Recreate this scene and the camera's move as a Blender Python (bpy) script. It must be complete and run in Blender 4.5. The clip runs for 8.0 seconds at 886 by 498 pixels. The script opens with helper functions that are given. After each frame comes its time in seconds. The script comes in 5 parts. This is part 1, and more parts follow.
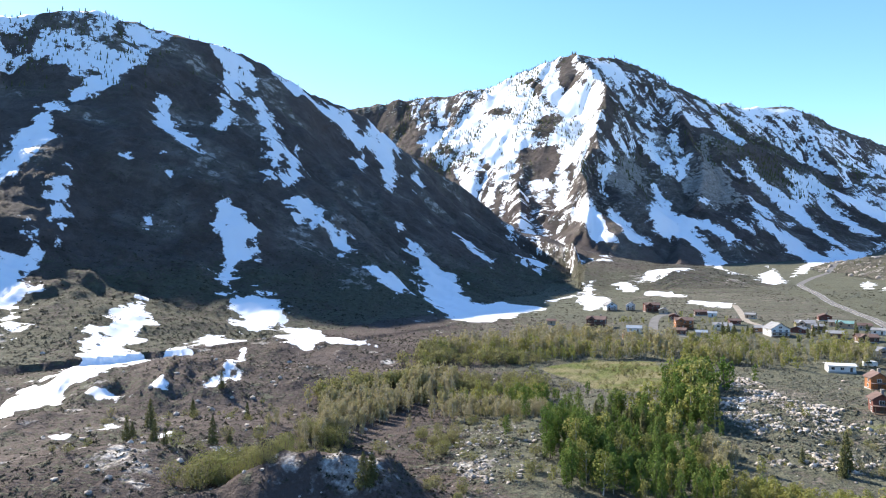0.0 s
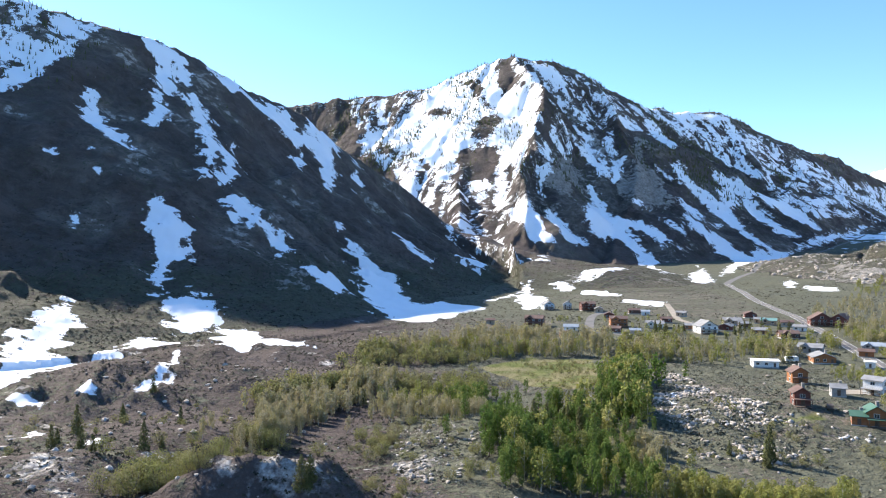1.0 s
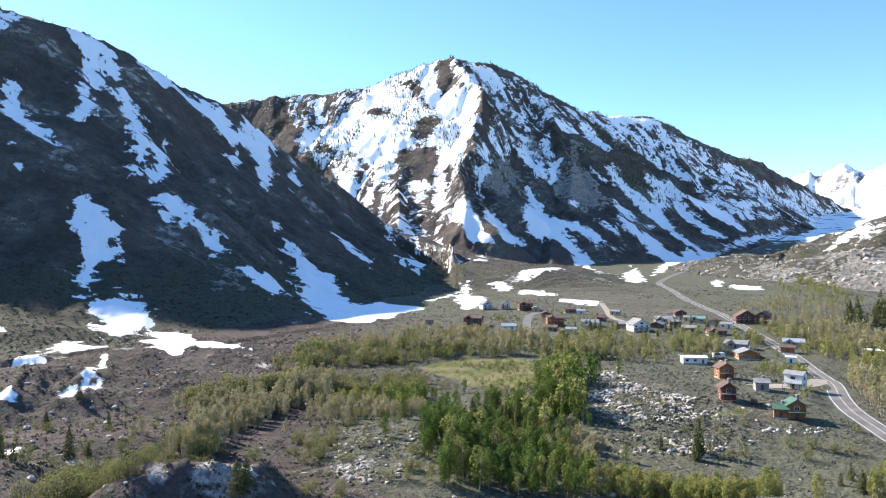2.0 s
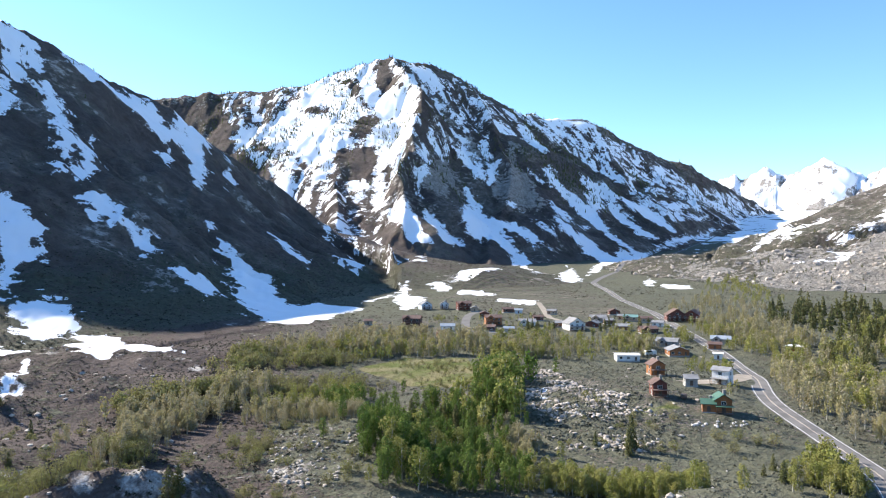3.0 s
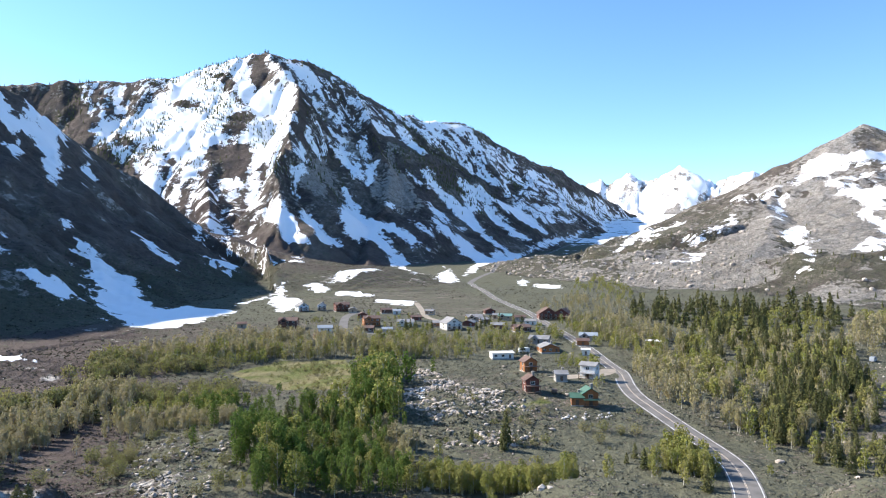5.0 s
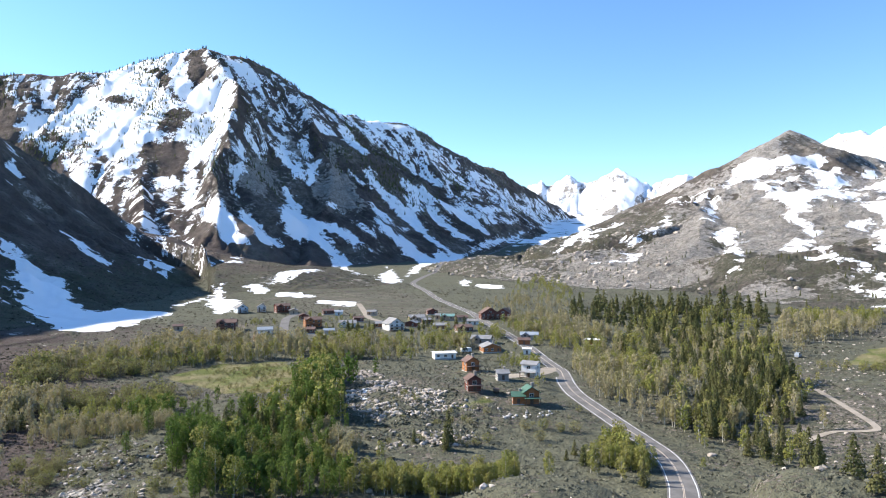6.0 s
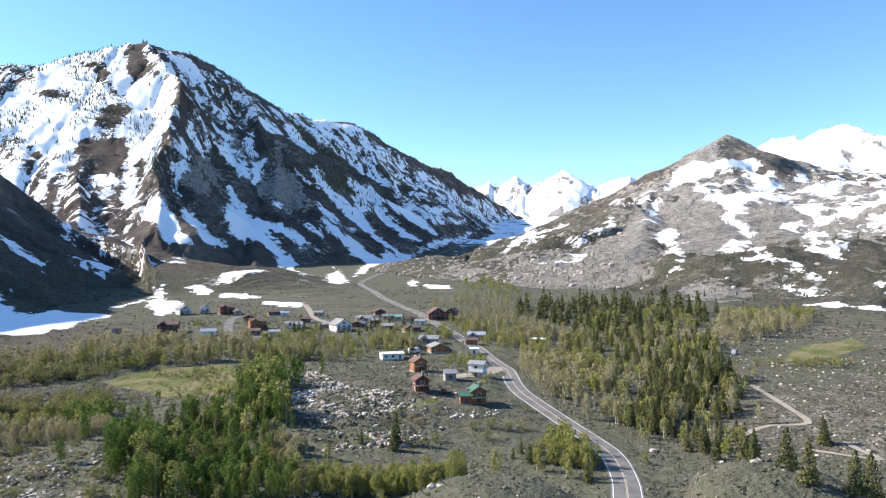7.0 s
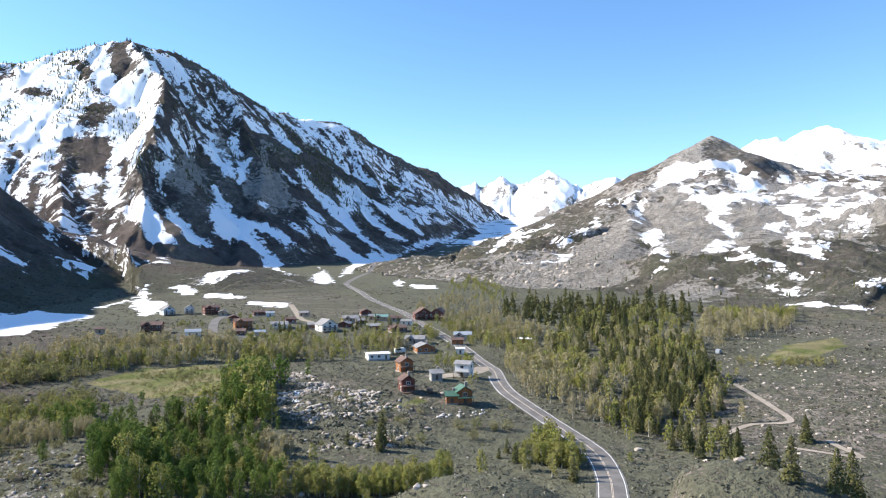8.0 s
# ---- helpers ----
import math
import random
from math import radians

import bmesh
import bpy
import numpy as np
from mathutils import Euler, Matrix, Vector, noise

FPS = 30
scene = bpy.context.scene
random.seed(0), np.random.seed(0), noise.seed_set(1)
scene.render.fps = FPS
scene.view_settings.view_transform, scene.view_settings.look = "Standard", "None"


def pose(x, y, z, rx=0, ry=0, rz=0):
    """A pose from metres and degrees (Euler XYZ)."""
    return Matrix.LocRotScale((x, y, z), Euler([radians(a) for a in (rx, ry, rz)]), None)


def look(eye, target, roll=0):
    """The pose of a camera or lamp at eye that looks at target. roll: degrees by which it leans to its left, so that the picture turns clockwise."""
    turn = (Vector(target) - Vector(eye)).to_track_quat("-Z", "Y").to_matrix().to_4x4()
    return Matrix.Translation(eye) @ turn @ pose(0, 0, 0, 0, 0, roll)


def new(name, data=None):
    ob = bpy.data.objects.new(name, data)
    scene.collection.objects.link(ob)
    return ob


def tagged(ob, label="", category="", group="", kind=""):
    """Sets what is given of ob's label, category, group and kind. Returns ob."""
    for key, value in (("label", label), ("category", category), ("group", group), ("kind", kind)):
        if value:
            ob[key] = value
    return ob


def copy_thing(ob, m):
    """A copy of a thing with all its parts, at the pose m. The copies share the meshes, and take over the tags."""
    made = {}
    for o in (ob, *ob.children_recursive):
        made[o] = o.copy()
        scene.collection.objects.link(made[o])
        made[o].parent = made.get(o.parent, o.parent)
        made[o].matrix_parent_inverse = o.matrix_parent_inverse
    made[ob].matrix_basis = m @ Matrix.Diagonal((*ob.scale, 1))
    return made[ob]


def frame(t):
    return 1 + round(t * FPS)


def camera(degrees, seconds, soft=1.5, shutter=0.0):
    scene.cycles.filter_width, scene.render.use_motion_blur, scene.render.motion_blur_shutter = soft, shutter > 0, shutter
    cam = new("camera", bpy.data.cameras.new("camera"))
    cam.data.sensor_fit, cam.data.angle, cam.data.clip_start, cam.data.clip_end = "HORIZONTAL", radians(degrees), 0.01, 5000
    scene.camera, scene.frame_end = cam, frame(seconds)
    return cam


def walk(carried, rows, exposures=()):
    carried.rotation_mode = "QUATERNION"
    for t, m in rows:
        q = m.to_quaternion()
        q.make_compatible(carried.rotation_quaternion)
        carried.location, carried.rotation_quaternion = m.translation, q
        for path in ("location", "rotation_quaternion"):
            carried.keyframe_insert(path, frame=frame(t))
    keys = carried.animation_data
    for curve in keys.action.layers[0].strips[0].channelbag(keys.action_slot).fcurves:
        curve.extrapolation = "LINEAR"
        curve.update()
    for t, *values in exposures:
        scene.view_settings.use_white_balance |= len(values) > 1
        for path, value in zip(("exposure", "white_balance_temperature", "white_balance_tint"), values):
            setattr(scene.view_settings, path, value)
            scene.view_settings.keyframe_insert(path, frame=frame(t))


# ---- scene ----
EYE = 52.0

cam = camera(64.26, 8.0, soft=1.1)
# seconds, yaw, pitch, roll
PAN = [
    (0.0, 0.0, 0.75, -0.07), (0.5, -2.42, 0.755, -0.06), (1.0, -4.88, 0.75, -0.06), (1.5, -7.35, 0.76, -0.05),
    (3.0, -14.77, 0.80, 0.0), (3.5, -17.23, 0.815, 0.0), (4.0, -19.7, 0.825, 0.0), (4.5, -22.17, 0.84, 0.01),
    (6.0, -29.28, 0.89, 0.08), (6.5, -31.48, 0.905, 0.08), (7.0, -33.52, 0.91, 0.08), (7.5, -34.28, 0.91, 0.08),
    (8.0, -34.64, 0.91, 0.07),
]
walk(cam, [(t, pose(0, 0, EYE, 90 + p, r, yaw)) for t, yaw, p, r in PAN], [(0.0, 1.28), (3.0, 1.22), (8.0, 1.04)])

# ---- light ----
SUN_BEARING, SUN_HEIGHT = -46.0, 33.0
world = bpy.data.worlds.new("sky")
scene.world = world
world.use_nodes = True
sky = world.node_tree.nodes.new("ShaderNodeTexSky")
sky.sky_type, sky.sun_disc = "NISHITA", False
sky.sun_elevation, sky.sun_rotation = radians(SUN_HEIGHT), radians(SUN_BEARING)
sky.altitude, sky.air_density, sky.dust_density, sky.ozone_density = 2200, 1.0, 0.4, 1.0
back = world.node_tree.nodes["Background"]
back.inputs["Strength"].default_value = 0.13
tinge = world.node_tree.nodes.new("ShaderNodeMix")
tinge.data_type, tinge.blend_type = "RGBA", "MULTIPLY"
tinge.inputs[0].default_value = 1.0
tinge.inputs[7].default_value = (0.90, 1.0, 1.05, 1)
depth = world.node_tree.nodes.new("ShaderNodeHueSaturation")
depth.inputs["Saturation"].default_value = 1.15
world.node_tree.links.new(sky.outputs[0], depth.inputs["Color"])
world.node_tree.links.new(depth.outputs[0], tinge.inputs[6])
world.node_tree.links.new(tinge.outputs[2], back.inputs["Color"])

sun_data = bpy.data.lights.new("sun", "SUN")
sun_data.energy, sun_data.angle, sun_data.color = 5.0, radians(0.53), (1.0, 0.92, 0.81)
sun = new("sun", sun_data)
b, h = radians(SUN_BEARING), radians(SUN_HEIGHT)
sun.matrix_world = look((math.sin(b) * math.cos(h) * 900, math.cos(b) * math.cos(h) * 900, math.sin(h) * 900), (0, 0, 0))

# ---- materials ----
class Nodes:
    """Short hand for building a node material."""

    def __init__(self, name):
        self.mat = bpy.data.materials.new(name)
        self.mat.use_nodes = True
        self.tree = self.mat.node_tree
        self.bsdf = self.tree.nodes["Principled BSDF"]
        self.out = self.tree.nodes["Material Output"]
        self.pos = self.tree.nodes.new("ShaderNodeNewGeometry").outputs["Position"]

    def put(self, socket, value):
        if isinstance(value, bpy.types.NodeSocket):
            self.tree.links.new(value, socket)
        elif isinstance(value, tuple) and len(value) == 3 and socket.type == "RGBA":
            socket.default_value = (*value, 1)
        else:
            socket.default_value = value

    def noise(self, scale, detail=4.0, rough=0.55, vector=None, warp=0.0):
        n = self.tree.nodes.new("ShaderNodeTexNoise")
        self.put(n.inputs["Vector"], vector or self.pos)
        n.inputs["Scale"].default_value, n.inputs["Detail"].default_value = scale, detail
        n.inputs["Roughness"].default_value, n.inputs["Distortion"].default_value = rough, warp
        return n.outputs["Fac"]

    def cells(self, scale, feature="F1", vector=None, out="Distance"):
        n = self.tree.nodes.new("ShaderNodeTexVoronoi")
        n.feature = feature
        self.put(n.inputs["Vector"], vector or self.pos)
        n.inputs["Scale"].default_value = scale
        return n.outputs[out]

    def attr(self, name):
        n = self.tree.nodes.new("ShaderNodeAttribute")
        n.attribute_name = name
        return n.outputs["Fac"]

    def calc(self, op, a, b=0.0, c=0.0):
        n = self.tree.nodes.new("ShaderNodeMath")
        n.operation = op
        for s, v in zip(n.inputs, (a, b, c)):
            self.put(s, v)
        return n.outputs[0]

    def step(self, v, lo, hi, a=0.0, b=1.0):
        n = self.tree.nodes.new("ShaderNodeMapRange")
        n.interpolation_type = "SMOOTHSTEP"
        for s, q in zip(n.inputs, (v, lo, hi, a, b)):
            self.put(s, q)
        return n.outputs[0]

    def mix(self, f, a, b, blend="MIX"):
        n = self.tree.nodes.new("ShaderNodeMix")
        n.data_type, n.blend_type = "RGBA", blend
        for key, v in (("Factor_Float", f), ("A_Color", a), ("B_Color", b)):
            self.put(next(s for s in n.inputs if s.identifier == key), v)
        return next(s for s in n.outputs if s.identifier == "Result_Color")

    def bump(self, h, distance, strength=1.0):
        n = self.tree.nodes.new("ShaderNodeBump")
        self.put(n.inputs["Height"], h)
        self.put(n.inputs["Strength"], strength)
        n.inputs["Distance"].default_value = distance
        return n.outputs["Normal"]

    def done(self, color, rough=0.9, normal=None, metal=0.0, gloss=0.3):
        self.put(self.bsdf.inputs["Base Color"], color)
        self.put(self.bsdf.inputs["Roughness"], rough)
        self.put(self.bsdf.inputs["Metallic"], metal)
        self.put(self.bsdf.inputs["Specular IOR Level"], gloss)
        if normal is not None:
            self.put(self.bsdf.inputs["Normal"], normal)
        return self.mat


def ground_material():
    n = Nodes("mountain_ground")
    tone, rock, brush, meadow, snow, steep = (n.attr(k) for k in ("tone", "rock", "brush", "meadow", "snow", "steep"))
    fall = n.tree.nodes.new("ShaderNodeCombineXYZ")
    n.put(fall.inputs[0], n.attr("fall_way"))
    n.put(fall.inputs[1], n.calc("MULTIPLY", n.attr("fall_down"), 0.10))
    streak = n.noise(0.055, 6, 0.65, fall.outputs[0])
    broad, mid, fine = n.noise(0.012, 5, 0.6), n.noise(0.09, 6, 0.65), n.noise(0.9, 5, 0.65)
    dark = n.mix(n.step(broad, 0.35, 0.65), (0.062, 0.047, 0.043), (0.108, 0.085, 0.075))
    dark = n.mix(n.calc("MULTIPLY", steep, n.step(streak, 0.42, 0.68, 0.0, 0.8)), dark, (0.150, 0.118, 0.104))
    pale = n.mix(n.step(mid, 0.35, 0.65), (0.13, 0.112, 0.094), (0.27, 0.236, 0.20))
    pale = n.mix(n.calc("MULTIPLY", steep, n.step(streak, 0.4, 0.65, 0.0, 0.7)), pale, (0.10, 0.085, 0.075))
    soil = n.mix(tone, dark, pale)
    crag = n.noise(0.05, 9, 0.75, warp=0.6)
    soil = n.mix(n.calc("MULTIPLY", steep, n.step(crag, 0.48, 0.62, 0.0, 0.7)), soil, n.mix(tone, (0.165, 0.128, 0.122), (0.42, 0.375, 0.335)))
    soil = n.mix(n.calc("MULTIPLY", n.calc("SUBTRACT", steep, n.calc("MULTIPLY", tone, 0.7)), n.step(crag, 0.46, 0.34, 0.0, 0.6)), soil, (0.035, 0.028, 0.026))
    soil = n.mix(n.step(fine, 0.5, 0.75, 0.0, 0.35), soil, n.mix(0.5, soil, (0.36, 0.32, 0.28)))
    # granite with joints and lichen
    joint = n.cells(0.11, "DISTANCE_TO_EDGE", warp_vector(n, 0.2, 7.0))
    granite = n.mix(n.step(mid, 0.3, 0.7), (0.34, 0.308, 0.28), (0.58, 0.54, 0.49))
    granite = n.mix(n.step(fine, 0.45, 0.7, 0.0, 0.7), granite, (0.15, 0.13, 0.12))
    granite = n.mix(n.step(joint, 0.0, 0.07, 0.5, 0.0), granite, (0.09, 0.08, 0.072))
    stony = n.step(n.calc("ADD", rock, n.calc("MULTIPLY", n.calc("SUBTRACT", mid, 0.5), 1.3)), 0.42, 0.58)
    base = n.mix(stony, soil, granite)
    # low brush in clumps, and grass
    patchy = n.calc("ADD", brush, n.calc("MULTIPLY", n.calc("SUBTRACT", n.noise(0.035, 5, 0.65), 0.5), 0.9))
    clump = n.calc("MULTIPLY_ADD", n.noise(0.75, 4, 0.75, warp=0.4), 2.6, -0.85)
    clump_wide = n.calc("MULTIPLY_ADD", n.noise(0.2, 5, 0.7, warp=0.5), 2.6, -0.85)
    sage = n.mix(n.noise(0.3, 5, 0.65), (0.036, 0.037, 0.025), (0.175, 0.175, 0.122))
    cover = n.calc("MAXIMUM", n.step(n.calc("SUBTRACT", patchy, clump), -0.12, 0.1), n.step(n.calc("SUBTRACT", n.calc("MULTIPLY", patchy, 0.85), clump_wide), -0.1, 0.12))
    base = n.mix(n.calc("MULTIPLY", cover, n.step(stony, 0.2, 0.9, 1.0, 0.3)), base, sage)
    grass = n.mix(n.step(n.noise(0.06, 4), 0.38, 0.62), (0.120, 0.138, 0.040), (0.215, 0.190, 0.098))
    base = n.mix(n.step(meadow, 0.35, 0.65), base, grass)
    # snow, ragged along its edges and on the steeps
    ragged = n.calc("MULTIPLY", n.calc("SUBTRACT", n.noise(0.16, 6, 0.7), 0.5), 9.0)
    running = n.calc("MULTIPLY", n.calc("MULTIPLY", n.calc("SUBTRACT", streak, 0.5), steep), 80.0)
    broken = n.noise(0.04, 9, 0.75)
    running = n.calc("ADD", running, n.calc("MULTIPLY", n.calc("MULTIPLY", n.calc("SUBTRACT", broken, 0.5), steep), 90.0))
    edge = n.calc("ADD", snow, n.calc("ADD", ragged, running))
    white = n.step(edge, -0.5, 0.5)
    dirty = n.mix(n.step(n.noise(0.05, 5, 0.7), 0.5, 0.8, 0.0, 0.4), (0.88, 0.89, 0.91), (0.74, 0.73, 0.72))
    base = n.mix(white, base, dirty)
    relief = n.calc("ADD", n.calc("MULTIPLY", mid, 3.0), n.calc("ADD", n.calc("MULTIPLY", fine, 0.8), n.calc("MULTIPLY", cover, 0.5)))
    relief = n.calc("ADD", relief, n.calc("MULTIPLY", n.calc("ADD", streak, n.calc("MULTIPLY", crag, 1.6)), n.calc("MULTIPLY", steep, 11.0)))
    relief = n.calc("SUBTRACT", relief, n.calc("MULTIPLY", stony, n.step(joint, 0.0, 0.12, 0.9, 0.0)))
    normal = n.bump(relief, 1.0, n.step(white, 0.0, 1.0, 1.0, 0.1))
    return n.done(base, n.step(white, 0, 1, 0.95, 0.6), normal, gloss=0.15)


def warp_vector(n, scale, amount):
    """The place, pushed about by noise, so that cells lose their straight edges."""
    t = n.tree.nodes.new("ShaderNodeTexNoise")
    n.put(t.inputs["Vector"], n.pos)
    t.inputs["Scale"].default_value, t.inputs["Detail"].default_value = scale, 2
    v = n.tree.nodes.new("ShaderNodeVectorMath")
    v.operation = "MULTIPLY_ADD"
    n.put(v.inputs[0], t.outputs["Color"])
    v.inputs[1].default_value = (amount, amount, amount)
    n.put(v.inputs[2], n.pos)
    return v.outputs[0]


def leaf_material(name, young, old, light=0.45):
    n = Nodes(name)
    young, old = tuple(0.87 * c for c in young), tuple(0.87 * c for c in old)
    info = n.tree.nodes.new("ShaderNodeObjectInfo").outputs["Random"]
    isle = n.tree.nodes.new("ShaderNodeNewGeometry").outputs["Random Per Island"]
    tint = n.calc("FRACT", n.calc("ADD", n.calc("ADD", info, n.attr("tint")), n.calc("MULTIPLY", isle, 0.35)))
    color = n.mix(tint, young, old)
    color = n.mix(n.step(isle, 0.0, 1.0, 0.0, 0.4), color, n.mix(0.5, color, (0.02, 0.02, 0.01)))
    n.done(color, 0.75, gloss=0.12)
    glow = n.tree.nodes.new("ShaderNodeBsdfTranslucent")
    n.put(glow.inputs["Color"], color)
    both = n.tree.nodes.new("ShaderNodeMixShader")
    both.inputs[0].default_value = light
    n.tree.links.new(n.bsdf.outputs[0], both.inputs[1])
    n.tree.links.new(glow.outputs[0], both.inputs[2])
    n.tree.links.new(both.outputs[0], n.out.inputs["Surface"])
    return n.mat


def plain_material(name, a, b, scale=2.0, rough=0.85, relief=0.02, metal=0.0, gloss=0.3):
    n = Nodes(name)
    grain, stain = n.noise(scale * 6, 4), n.noise(scale * 0.5, 4, 0.65)
    color = n.mix(n.step(stain, 0.35, 0.65), a, b)
    color = n.mix(n.step(grain, 0.4, 0.8, 0.0, 0.3), color, n.mix(0.5, color, (0.02, 0.018, 0.015)))
    return n.done(color, rough, n.bump(grain, relief), metal, gloss)


GROUND = ground_material()
BARK = plain_material("bark", (0.10, 0.08, 0.065), (0.16, 0.135, 0.11), 1.5)
PALE_BARK = plain_material("pale_bark", (0.36, 0.34, 0.29), (0.48, 0.46, 0.40), 1.2)
LEAVES = {
    "aspen": leaf_material("budding_aspen_leaves", (0.40, 0.365, 0.15), (0.45, 0.39, 0.26), 0.3),
    "poplar": leaf_material("olive_leaves", (0.27, 0.295, 0.07), (0.38, 0.35, 0.12), 0.3),
    "cottonwood": leaf_material("fresh_green_leaves", (0.10, 0.175, 0.03), (0.21, 0.265, 0.065), 0.3),
    "willow": leaf_material("willow_leaves", (0.25, 0.265, 0.075), (0.33, 0.295, 0.14), 0.28),
    "pine": leaf_material("pine_needles", (0.095, 0.112, 0.042), (0.18, 0.172, 0.068), 0.2),
}

# ---- terrain ----
def lattice(ix, iy, seed):
    n = (ix.astype(np.int64) * 374761393 + iy.astype(np.int64) * 668265263 + seed * 974634533) & 0x7FFFFFFF
    n = ((n ^ (n >> 13)) * 1274126177) & 0x7FFFFFFF
    return ((n ^ (n >> 16)) & 0xFFFFF) / 1048575.0


def value_noise(x, y, seed=0):
    """Smooth noise from 0 to 1."""
    ix, iy = np.floor(x), np.floor(y)
    fx, fy = x - ix, y - iy
    fx, fy = fx * fx * fx * (fx * (fx * 6 - 15) + 10), fy * fy * fy * (fy * (fy * 6 - 15) + 10)
    a, b = lattice(ix, iy, seed), lattice(ix + 1, iy, seed)
    c, d = lattice(ix, iy + 1, seed), lattice(ix + 1, iy + 1, seed)
    return (a + (b - a) * fx) * (1 - fy) + (c + (d - c) * fx) * fy


def fbm(x, y, size, octaves=4, seed=0, gain=0.5):
    total, amp, norm = 0.0, 1.0, 0.0
    for k in range(octaves):
        f = 2.0 ** k / size
        total = total + amp * value_noise(x * f + 31.7 * k, y * f - 17.3 * k, seed + k)
        norm, amp = norm + amp, amp * gain
    return total / norm


def crests(x, y, size, octaves=4, seed=0):
    """Noise with sharp crests, from 0 to 1."""
    total, amp, norm = 0.0, 1.0, 0.0
    for k in range(octaves):
        f = 2.0 ** k / size
        total = total + amp * (1 - np.abs(2 * value_noise(x * f + 11.1 * k, y * f + 7.9 * k, seed + k) - 1))
        norm, amp = norm + amp, amp * 0.5
    return total / norm


def ease(a, b, v):
    t = np.clip((v - a) / (b - a), 0, 1)
    return t * t * (3 - 2 * t)


def plan(bearing, distance):
    return distance * math.sin(radians(bearing)), distance * math.cos(radians(bearing))


def near_line(x, y, points, values):
    """Distance to a line in plan, the way along it, and the values given at its points there."""
    best = np.full(x.shape, 1e9)
    way = np.zeros(x.shape)
    out = [np.zeros(x.shape) for _ in values[0]]
    run = 0.0
    for (p, q, u, v) in zip(points, points[1:], values, values[1:]):
        dx, dy = q[0] - p[0], q[1] - p[1]
        size = math.hypot(dx, dy)
        k = np.clip(((x - p[0]) * dx + (y - p[1]) * dy) / size ** 2, 0, 1)
        d = np.hypot(x - p[0] - k * dx, y - p[1] - k * dy)
        m = d < best
        best = np.where(m, d, best)
        way = np.where(m, run + k * size, way)
        for o, a, c in zip(out, u, v):
            o[m] = (a + (c - a) * k)[m]
        run += size
    return best, way, out


# crest lines: bearing in degrees, distance, angle of the crest over the eye's level, width of the flank
CREST_A = [(-85, 1250, 4.0, 720), (-50, 960, 10.5, 620), (-32.3, 900, 16.3, 555), (-27, 900, 17.5, 530), (-25.6, 905, 17.7, 525),
           (-21.3, 920, 16.7, 505), (-15.9, 950, 15.6, 475), (-12, 980, 13.9, 440), (-8.4, 1015, 12.1, 410),
           (-4.8, 1060, 10.2, 375), (-2, 1100, 8.0, 325), (2.1, 1150, 5.2, 310), (5.4, 1140, 3.3, 340),
           (9.3, 1080, 1.5, 370), (12.0, 1020, 0.6, 340), (15.5, 940, -0.6, 260)]
CREST_B = [(-25, 2600, 11.0, 850), (-7.7, 2500, 12.0, 890), (-3.9, 2490, 12.6, 920), (0.7, 2470, 13.2, 940), (3.5, 2450, 13.6, 950), (5.3, 2430, 14.5, 950),
           (7.6, 2410, 15.4, 950), (10.3, 2380, 16.1, 950), (12.5, 2400, 15.7, 940), (15.5, 2450, 15.1, 930), (18.5, 2500, 13.4, 870),
           (20.9, 2580, 11.8, 810), (23.3, 2680, 11.2, 780), (26.2, 2780, 11.0, 750), (29.4, 2900, 9.3, 660), (32.3, 3050, 7.9, 580),
           (34.9, 3250, 6.4, 490), (37.3, 3500, 4.9, 400), (40.5, 3900, 3.1, 300)]
SPUR_B1 = [(10.3, 2380, 16.0, 600), (11.4, 2220, 14.9, 520), (12.9, 2080, 13.3, 460), (12.4, 1930, 11.3, 400), (13.2, 1800, 9.2, 340), (11.4, 1690, 7.0, 280), (11.9, 1580, 4.6, 220), (11.0, 1450, 1.0, 170)]
SPUR_B2 = [(17.0, 2450, 14.2, 480), (19.3, 2150, 10.4, 380), (20.1, 1900, 6.6, 300), (19.4, 1680, 2.4, 200), (18.8, 1450, -0.4, 90)]
SPUR_B3 = [(3.0, 2440, 13.4, 400), (3.6, 2150, 10.0, 340), (5.6, 1900, 6.6, 280), (6.4, 1600, 3.0, 180)]
SPUR_B4 = [(15.0, 2440, 14.6, 400), (15.8, 2150, 9.6, 320), (15.2, 1880, 5.0, 240), (15.4, 1550, 1.4, 140)]
SPUR_B5 = [(19.8, 2290, 9.5, 70), (20.6, 2200, 8.8, 60), (21.6, 2120, 7.0, 60)]
CREST_C = [(40.5, 1090, -0.4, 300), (41.8, 1180, 0.5, 360), (44.9, 1330, 2.5, 440), (48.0, 1450, 4.4, 560), (50.6, 1600, 5.4, 640),
           (52.3, 1700, 7.1, 680), (53.5, 1750, 8.4, 700), (55.2, 1780, 9.5, 690), (56.8, 1800, 8.3, 780), (59.1, 1800, 7.1, 980), (62.8, 1800, 6.3, 1200),
           (66.8, 1800, 5.7, 1260), (76, 1800, 6.0, 1260), (95, 1700, 6.5, 1200)]
SPUR_C1 = [(55.2, 1780, 9.2, 600), (56.4, 1500, 5.6, 560), (55.4, 1250, 2.6, 480), (56.2, 950, -0.3, 360)]
SPUR_C2 = [(49.8, 1560, 5.7, 500), (49.2, 1250, 2.6, 420), (48.4, 950, -0.6, 300)]
